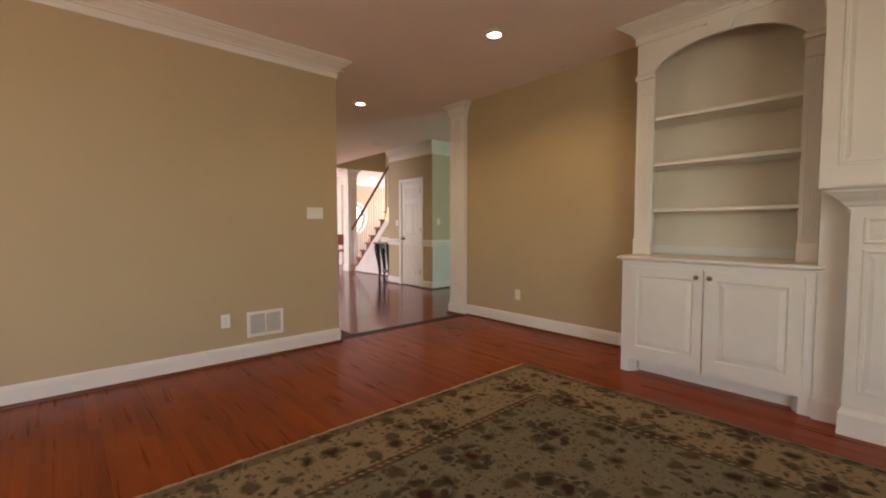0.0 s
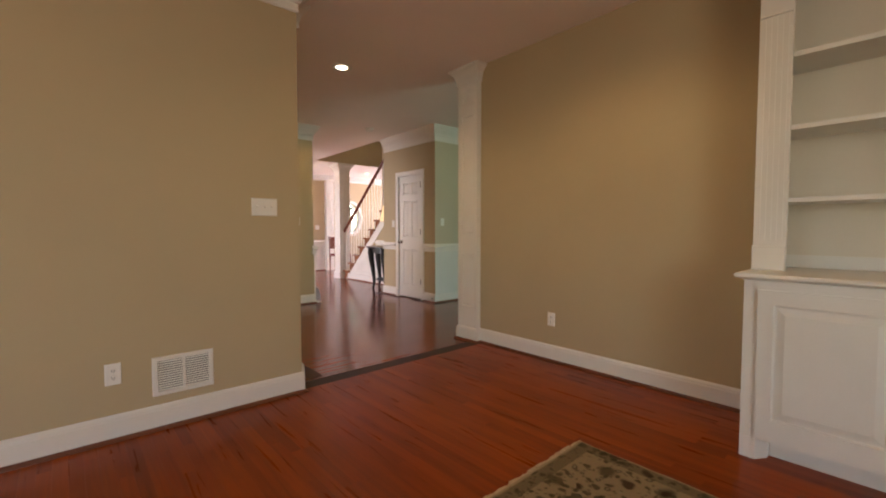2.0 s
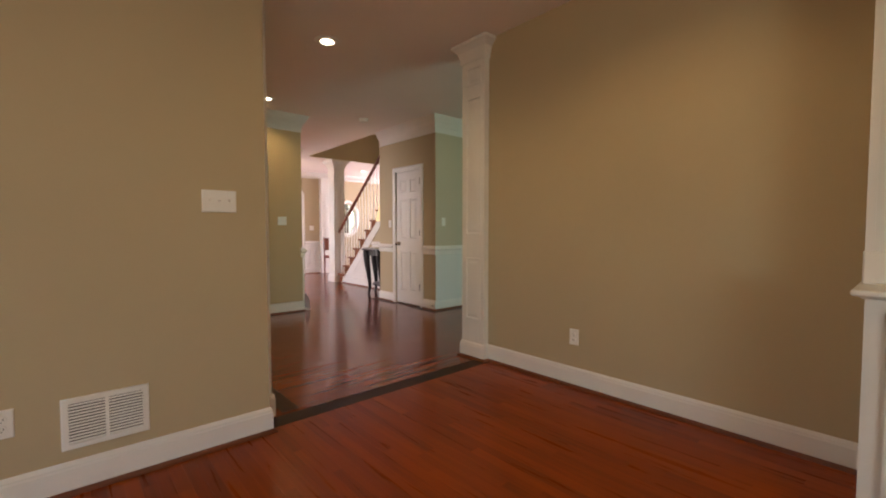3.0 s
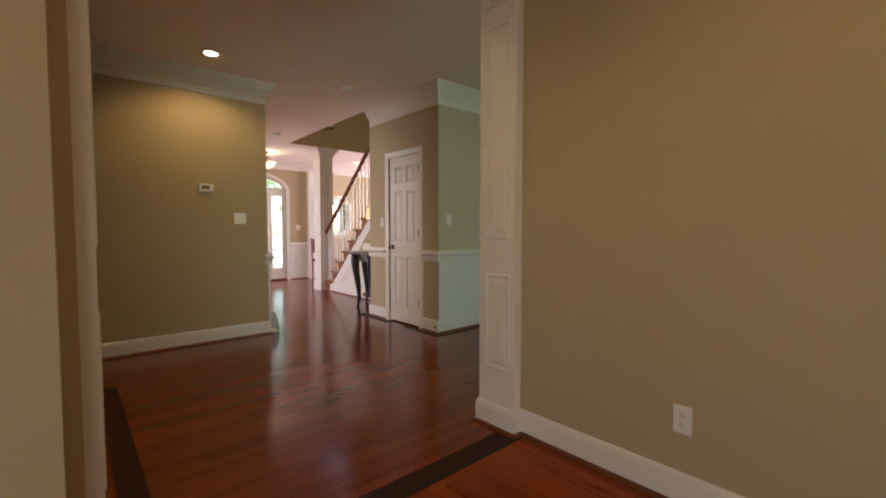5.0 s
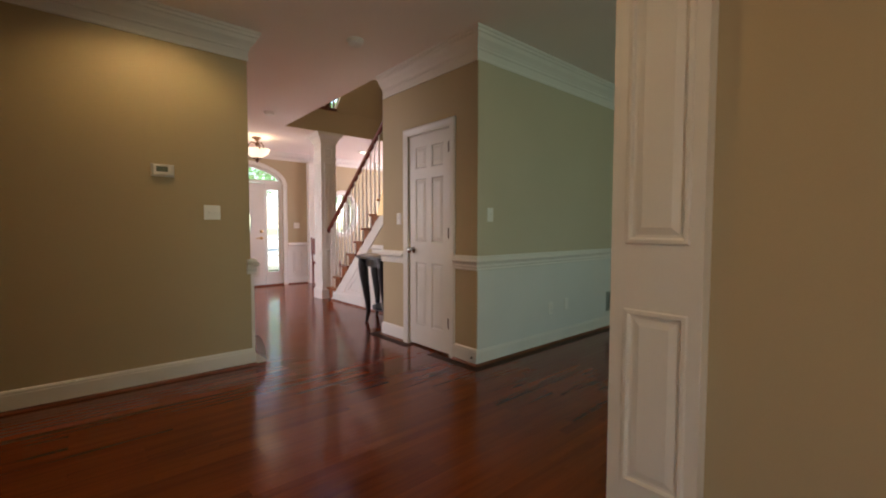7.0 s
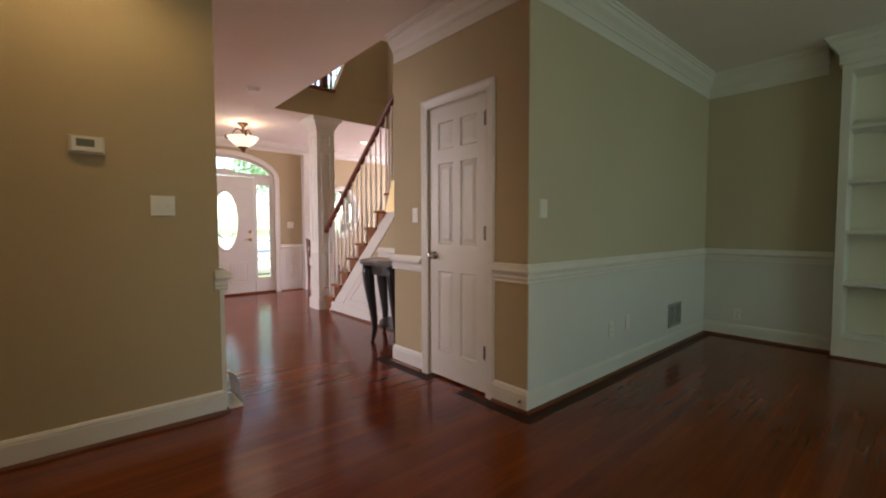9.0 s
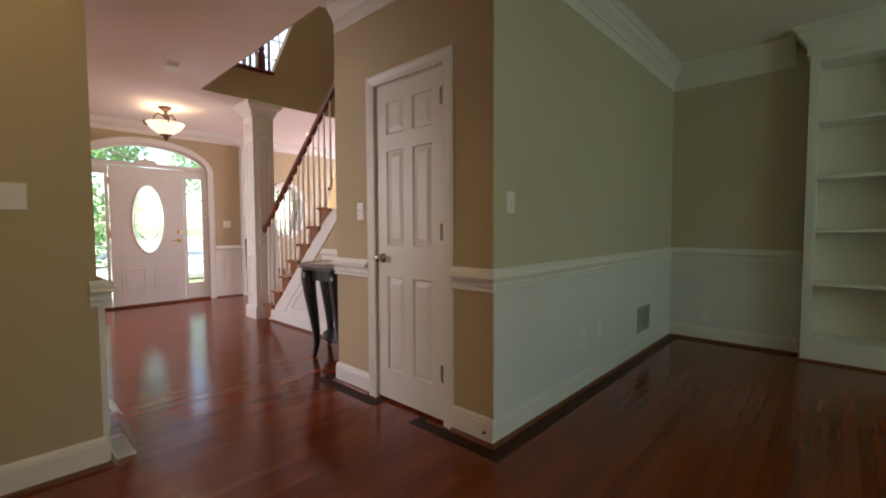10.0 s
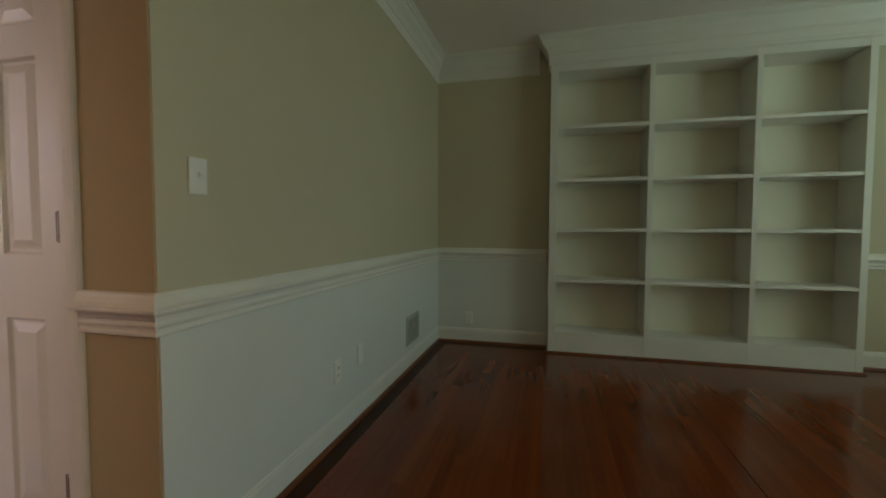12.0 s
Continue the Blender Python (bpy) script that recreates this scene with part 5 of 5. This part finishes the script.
# ---- foyer ceiling light ----
LX, LY = 4.88, 10.95
CL = C + fall(LY)
CH = thing("ceiling_lamp", (LX, LY, CL), "semi-flush bowl lamp with scrolled bronze arms, lit", "ceiling lamp")
part("canopy", lathe(bmesh.new(), LX, LY, ((0.075, CL - 0.001), (0.078, CL - 0.012), (0.05, CL - 0.03), (0.03, CL - 0.05), (0.018, CL - 0.06)), 20), M_BRONZE, CH, smooth=True, level=True)
part("stem", lathe(bmesh.new(), LX, LY, ((0.012, CL - 0.06), (0.02, CL - 0.09), (0.035, CL - 0.11), (0.02, CL - 0.13), (0.01, CL - 0.16), (0.008, CL - 0.37)), 12), M_BRONZE, CH, smooth=True, level=True)
zb = CL - 0.20
part("bowl", lathe(bmesh.new(), LX, LY, ((0.21, zb), (0.205, zb - 0.008), (0.17, zb - 0.065), (0.10, zb - 0.12), (0.03, zb - 0.145), (0.006, zb - 0.148)), 32), M_BOWL, CH, "glowing frosted glass bowl", True, True)
for k in range(3):
    t = 2 * math.pi * k / 3 + 0.4
    c, s = math.cos(t), math.sin(t)
    pr = [(0.02, CL - 0.10), (0.09, CL - 0.075), (0.13, CL - 0.12), (0.16, zb + 0.0), (0.235, zb - 0.02), (0.255, zb + 0.025), (0.235, zb + 0.045)]
    part("arm", tube(bmesh.new(), [(LX + r * c, LY + r * s, z) for r, z in pr], 0.009, 8), M_BRONZE, CH, smooth=True, level=True)
part("finial", lathe(bmesh.new(), LX, LY, ((0.07, zb - 0.142), (0.075, zb - 0.155), (0.03, zb - 0.17), (0.04, zb - 0.185), (0.018, zb - 0.205), (0.005, zb - 0.225)), 16), M_BRONZE, CH, smooth=True, level=True)

bump = thing("door_stop", (5.003, 5.99, 0.07), "small round rubber door stop on the baseboard", "door stop")
part("plate", flathe(frame_at((5.0038, 5.985, 0.066), NEGX), ((0.011, 0), (0.010, 0.004), (0.006, 0.006)), 14), M_STEEL, bump)
part("bumper", flathe(frame_at((5.0038, 5.985, 0.066), NEGX), ((0.006, 0.0062), (0.0065, 0.016), (0.004, 0.019)), 12), M_SLOT, bump, "dark rubber tip")

# clear scoop over the floor register behind the wall end
DF = thing("air_deflector", (3.70, 7.36, 0), "clear plastic air deflector standing on a floor register", "air deflector")
M_CLEAR = mat("cloudy_clear_plastic", (0.90, 0.90, 0.95), 0.22, 0.05, 20, 0.1, 40, spec=0.6)
_t = M_CLEAR.node_tree
_tr, _mx = _t.nodes.new("ShaderNodeBsdfTransparent"), _t.nodes.new("ShaderNodeMixShader")
_mx.inputs[0].default_value = 0.4
_t.links.new(_t.nodes["Principled BSDF"].outputs[0], _mx.inputs[1])
_t.links.new(_tr.outputs[0], _mx.inputs[2])
_t.links.new(_mx.outputs[0], _t.nodes["Material Output"].inputs["Surface"])
bm = bmesh.new()
prof = [(3.662 + 0.085 * math.sin(a), 0.225 * math.cos(a) + 0.013) for a in [math.pi / 2 * k / 10 for k in range(11)]]
prof = prof + [(x - 0.003, z - 0.001) for x, z in prof[::-1]]
rings = [[bm.verts.new((x, y, z)) for x, z in prof] for y in (7.24, 7.50)]
for i in range(len(prof)):
    j = (i + 1) % len(prof)
    bm.faces.new((rings[0][i], rings[0][j], rings[1][j], rings[1][i]))
part("scoop", bm, M_CLEAR, DF, smooth=True)
# register's white stands in for a pale glow on the floor
RG = thing("floor_register", (3.72, 7.37, 0), "floor register beside the wall, coloured white for the glow on the floor", "vent")
part("frame", cbox(3.665, 7.22, 0.0002, 3.750, 7.52, 0.006, 0.002), M_PLASTIC, RG)
for k in range(12):
    part("slat", cbox(3.68, 7.243 + k * 0.0215, 0.0062, 3.742, 7.251 + k * 0.0215, 0.0095), M_PLASTIC, RG)

# ---- console table with its lamp and papers ----
TX, TY = 5.60, 7.82
TB = thing("console_table", (TX - 0.2, TY, 0), "black half-round console table with tapered legs", "table")


def half_disc(rx, ry, z0, z1, bevel=0.0):
    bm = prism(Matrix.Translation((TX, TY, 0)), [(-rx * math.sin(math.pi * k / 24), -ry * math.cos(math.pi * k / 24)) for k in range(25)], z0, z1)
    if bevel:
        bmesh.ops.bevel(bm, geom=[e for e in bm.edges if abs(e.verts[0].co.z - e.verts[1].co.z) < 1e-5], offset=bevel, segments=2, affect="EDGES")
    return bm


part("tabletop", half_disc(0.53, 0.64, 0.785, 0.812, 0.006), M_BLACK, TB)
part("apron", half_disc(0.45, 0.49, 0.69, 0.785), M_BLACK, TB)
part("lower_shelf", half_disc(0.36, 0.40, 0.155, 0.175, 0.004), M_BLACK, TB)
for t in (0.06, 0.35, 0.65, 0.94):
    a = math.pi * t
    dx, dy = -math.sin(a), -math.cos(a)
    prof = [(0.45, 0.785, 0.050), (0.455, 0.70, 0.052), (0.445, 0.58, 0.047), (0.42, 0.40, 0.038), (0.40, 0.24, 0.030), (0.395, 0.12, 0.024), (0.41, 0.04, 0.019), (0.42, 0.0, 0.017)]
    part("leg", tube(bmesh.new(), [(TX + dx * r - 0.02, TY + dy * r * 1.06, z) for r, z, q in prof], [q * 1.2 for r, z, q in prof], 8), M_BLACK, TB, smooth=True)
M_PAPER = mat("paper", (0.62, 0.58, 0.50), 0.7, 0.12, 12)
for i, (dx, dy, rot) in enumerate(((-0.22, 0.22, 14), (-0.24, 0.12, -20), (-0.12, 0.27, 40))):
    bm = box(bmesh.new(), -0.11, -0.14, 0, 0.11, 0.14, 0.004)
    bmesh.ops.transform(bm, matrix=pose(TX + dx, TY + dy, 0.8125 + i * 0.0045, 0, 0, rot), verts=bm.verts)
    single("brochure", bm, M_PAPER, "loose printed sheet lying on the console table", "paper", "papers on the console")
TLX, TLY = 5.41, 7.74
TL = thing("table_lamp", (TLX, TLY, 0.812), "table lamp with a glowing cream shade on the console", "table lamp")
part("base", lathe(bmesh.new(), TLX, TLY, ((0.07, 0.8125), (0.07, 0.83), (0.03, 0.85), (0.05, 0.95), (0.06, 1.05), (0.03, 1.16), (0.012, 1.2), (0.012, 1.32)), 18), M_BRONZE, TL, smooth=True)
part("shade", lathe(bmesh.new(), TLX, TLY, ((0.19, 1.30), (0.188, 1.302), (0.12, 1.60), (0.118, 1.60)), 28), M_SHADE, TL, "glowing cream fabric shade", True)

# ---- living room glimpse ----
CHR = thing("side_chair", (6.32, 11.40, 0), "dark wooden side chair with a red seat", "chair")
M_REDSEAT = mat("red_upholstery", (0.16, 0.035, 0.025), 0.8, 0.25, 14, 0.3, 120)
for dx, dy in ((0, 0), (0.40, 0), (0, 0.40), (0.40, 0.40)):
    part("leg", tube(bmesh.new(), [(6.12 + dx, 11.20 + dy, 0), (6.13 + dx, 11.21 + dy, 0.43)], [0.016, 0.022], 8), M_RAIL, CHR)
part("seat", cbox(6.10, 11.18, 0.43, 6.54, 11.62, 0.49, 0.02), M_REDSEAT, CHR)
for dx in (0, 0.40):
    part("back_post", tube(bmesh.new(), [(6.12 + dx, 11.60, 0.43), (6.12 + dx, 11.65, 0.96)], 0.018, 8), M_RAIL, CHR)
part("back_rest", cbox(6.14, 11.625, 0.62, 6.50, 11.65, 0.94, 0.008), M_RAIL, CHR)

# ---- outdoors ----
def ground():
    bm = bmesh.new()
    bmesh.ops.create_grid(bm, x_segments=40, y_segments=40, size=400)
    for v in bm.verts:
        v.co = Vector((v.co.x, v.co.y + 412.3, -0.2 + 0.15 * noise.noise(v.co * 0.05)))
    struct("ground", bm, M_GRASS, "green lawn", "ground")


ground()
bm = cbox(4.0, 12.27, -0.16, 6.1, 17, -0.02)
# pale sheet added beyond the walk so the sidelight panes read white
box(bm, 3.2, 17.002, -0.16, 30.0, 70, -0.02)
struct("front_walk_and_sheet", bm, M_PATH, "concrete front walk with an added pale sheet that whitens the door panes", "path")


def leafy(bm, c, r, count, size):
    for _ in range(count):
        d = Vector((random.gauss(0, 1), random.gauss(0, 1), random.gauss(0, 0.8))).normalized() * r * random.uniform(0.55, 1.05)
        p = Vector(c) + d
        a = Vector((random.uniform(-1, 1), random.uniform(-1, 1), random.uniform(-1, 1))).normalized()
        b = a.cross(Vector((random.uniform(-1, 1), random.uniform(-1, 1), random.uniform(-1, 1)))).normalized()
        s = size * random.uniform(0.6, 1.3)
        bm.faces.new([bm.verts.new(p + q) for q in (-a * s, b * s * 0.5, a * s, -b * s * 0.5)])


def tree(x, y, hgt, spread, label):
    T = thing("tree", (x, y, -0.2), label, "tree", "trees of the front yard")
    bm = tube(bmesh.new(), [(x, y, -0.2), (x + 0.1, y, hgt * 0.35), (x - 0.1, y + 0.1, hgt * 0.8)], [hgt * 0.035, hgt * 0.026, 0.04], 10)
    limbs = []
    for k in range(6):
        t = k * 1.05 + random.random()
        z0 = hgt * (0.35 + 0.07 * k)
        e = (x + spread * 0.7 * math.cos(t), y + spread * 0.7 * math.sin(t), z0 + hgt * 0.2)
        tube(bm, [(x, y, z0), e], [0.07, 0.02], 6)
        limbs.append(e)
    part("trunk", bm, M_BARK, T)
    bm = bmesh.new()
    for e in limbs:
        for _ in range(3):
            leafy(bm, [q + random.uniform(-0.5, 0.5) * spread * 0.6 for q in e], spread * 0.45, 260, 0.13)
    leafy(bm, (x, y, hgt), spread * 0.7, 600, 0.14)
    part("crown", bm, M_LEAF, T)


tree(5.4, 25, 8.0, 2.0, "tall leafy green yard tree")
tree(2.2, 26, 7.0, 3.0, "leafy green yard tree")
tree(13.6, 30, 7.5, 3.4, "leafy green yard tree")
tree(12.4, 22, 6.0, 2.6, "leafy green yard tree")
bm = bmesh.new()
for k in range(9):
    leafy(bm, (5.1 + random.uniform(-0.45, 0.45), 20.5 + random.uniform(-0.4, 0.4), 0.3 + 0.24 * k), 0.62, 260, 0.07)
single("shrub", bm, M_LEAF, "tall green shrub in the front yard", "shrub", "shrubs of the front yard")
for x, y, r in ((3.5, 14.2, 0.5), (8.2, 14.6, 0.6)):
    bm = bmesh.new()
    for _ in range(5):
        leafy(bm, (x + random.uniform(-0.3, 0.3), y + random.uniform(-0.3, 0.3), 0.1 + random.uniform(0, 0.4)), r, 220, 0.06)
    single("shrub", bm, M_LEAF, "round green foundation shrub", "shrub", "shrubs by the entrance")

# ---- floor boards ----
GAP, TH = 0.00012, 0.0078
board_meshes = {}


def board(length, axis, material):
    key = (length, axis)
    if key not in board_meshes:
        bm = bmesh.new()
        lx, ly = (length - GAP, BW - GAP) if axis == 0 else (BW - GAP, length - GAP)
        rect_loops(bm, Matrix.Identity(4), 0, 0, lx, ly, ((0, -TH), (0, -0.0002), (0.00012, 0.0)))
        board_meshes[key] = mesh_of("board", bm, material)
    return board_meshes[key]


def lay(name, label, x0, x1, y0, y1, axis, material, near, holes=()):
    """Strip boards along an axis; those inside `near` are single boards, the rest one mesh."""
    flo = thing(name, ((x0 + x1) / 2, (y0 + y1) / 2, 0), label, "floor", kind="structure")
    rest = bmesh.new()
    a0, a1, c0, c1 = (x0, x1, y0, y1) if axis == 0 else (y0, y1, x0, x1)
    rows = int(round((c1 - c0) / BW))
    count = 0
    for r in range(rows):
        c = c0 + r * BW
        a = a0
        first = True
        while a < a1 - 0.02:
            l = random.choice((0.45, 0.6, 0.75, 0.9, 1.05, 1.2, 1.5))
            if first:
                l = random.choice((0.3, 0.45, 0.6, 0.9, 1.2))
                first = False
            l = min(l, round(a1 - a, 3))
            x, y = (a, c) if axis == 0 else (c, a)
            lx, ly = (l, BW) if axis == 0 else (BW, l)
            mx, my = x + lx / 2, y + ly / 2
            a += l
            if any(h[0] < mx < h[1] and h[2] < my < h[3] for h in holes):
                continue
            if count < 300 and near[0] < mx < near[1] and near[2] < my < near[3]:
                ob = new("board", board(l, axis, material))
                ob.parent = flo
                ob.matrix_parent_inverse = flo.matrix_basis.inverted()
                ob.matrix_basis = Matrix.Translation((x, y, 0))
                count += 1
            else:
                rect_loops(rest, Matrix.Translation((x, y, 0)), 0, 0, lx - GAP, ly - GAP, ((0, -TH), (0, -0.0002), (0.00012, 0.0)))
    me = bpy.data.meshes.new("boards")
    rest.to_mesh(me)
    rest.free()
    me.materials.append(material)
    ob = new("boards", me)
    ob.parent = flo
    ob.matrix_parent_inverse = flo.matrix_basis.inverted()
    tagged(ob, kind="stuff")
    return flo


lay("floor_family", "glossy cherry strip floor of the family room", -3.34, 4.02, -3.54, 3.852, 1, M_FLOOR_Y, (0.2, 3.9, 1.4, 3.852))
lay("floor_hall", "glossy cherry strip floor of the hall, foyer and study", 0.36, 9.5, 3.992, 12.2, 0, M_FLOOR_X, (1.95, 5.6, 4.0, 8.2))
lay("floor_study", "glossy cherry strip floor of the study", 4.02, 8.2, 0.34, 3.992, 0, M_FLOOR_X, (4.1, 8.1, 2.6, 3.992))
bo = thing("floor_border", (3, 3.92, 0), "dark walnut border strip inlaid in the floor", "floor", kind="structure")
part("strip", rect_loops(bmesh.new(), Matrix.Identity(4), -3.3, 3.853, 4.0, 3.990, ((0, -TH), (0, -0.0006), (0.0008, 0.0002))), M_BORDER, bo)
for k, (x0, y0, x1, y1) in enumerate(((2.10, 4.02, 2.21, 6.30), (1.5, 6.19, 2.10, 6.30), (4.905, 5.835, 8.0, 5.915), (4.905, 5.915, 4.985, 6.47), (4.985, 6.40, 5.03, 6.47), (4.905, 6.80, 4.985, 7.50), (4.985, 6.80, 5.03, 6.87), (4.985, 7.42, 5.6, 7.50), (8.0, 4.93, 8.06, 5.915))):
    part("strip", rect_loops(bmesh.new(), Matrix.Identity(4), x0, y0, x1, y1, ((0, -0.002), (0, 0.0012), (0.0006, 0.0018))), M_BORDER, bo)
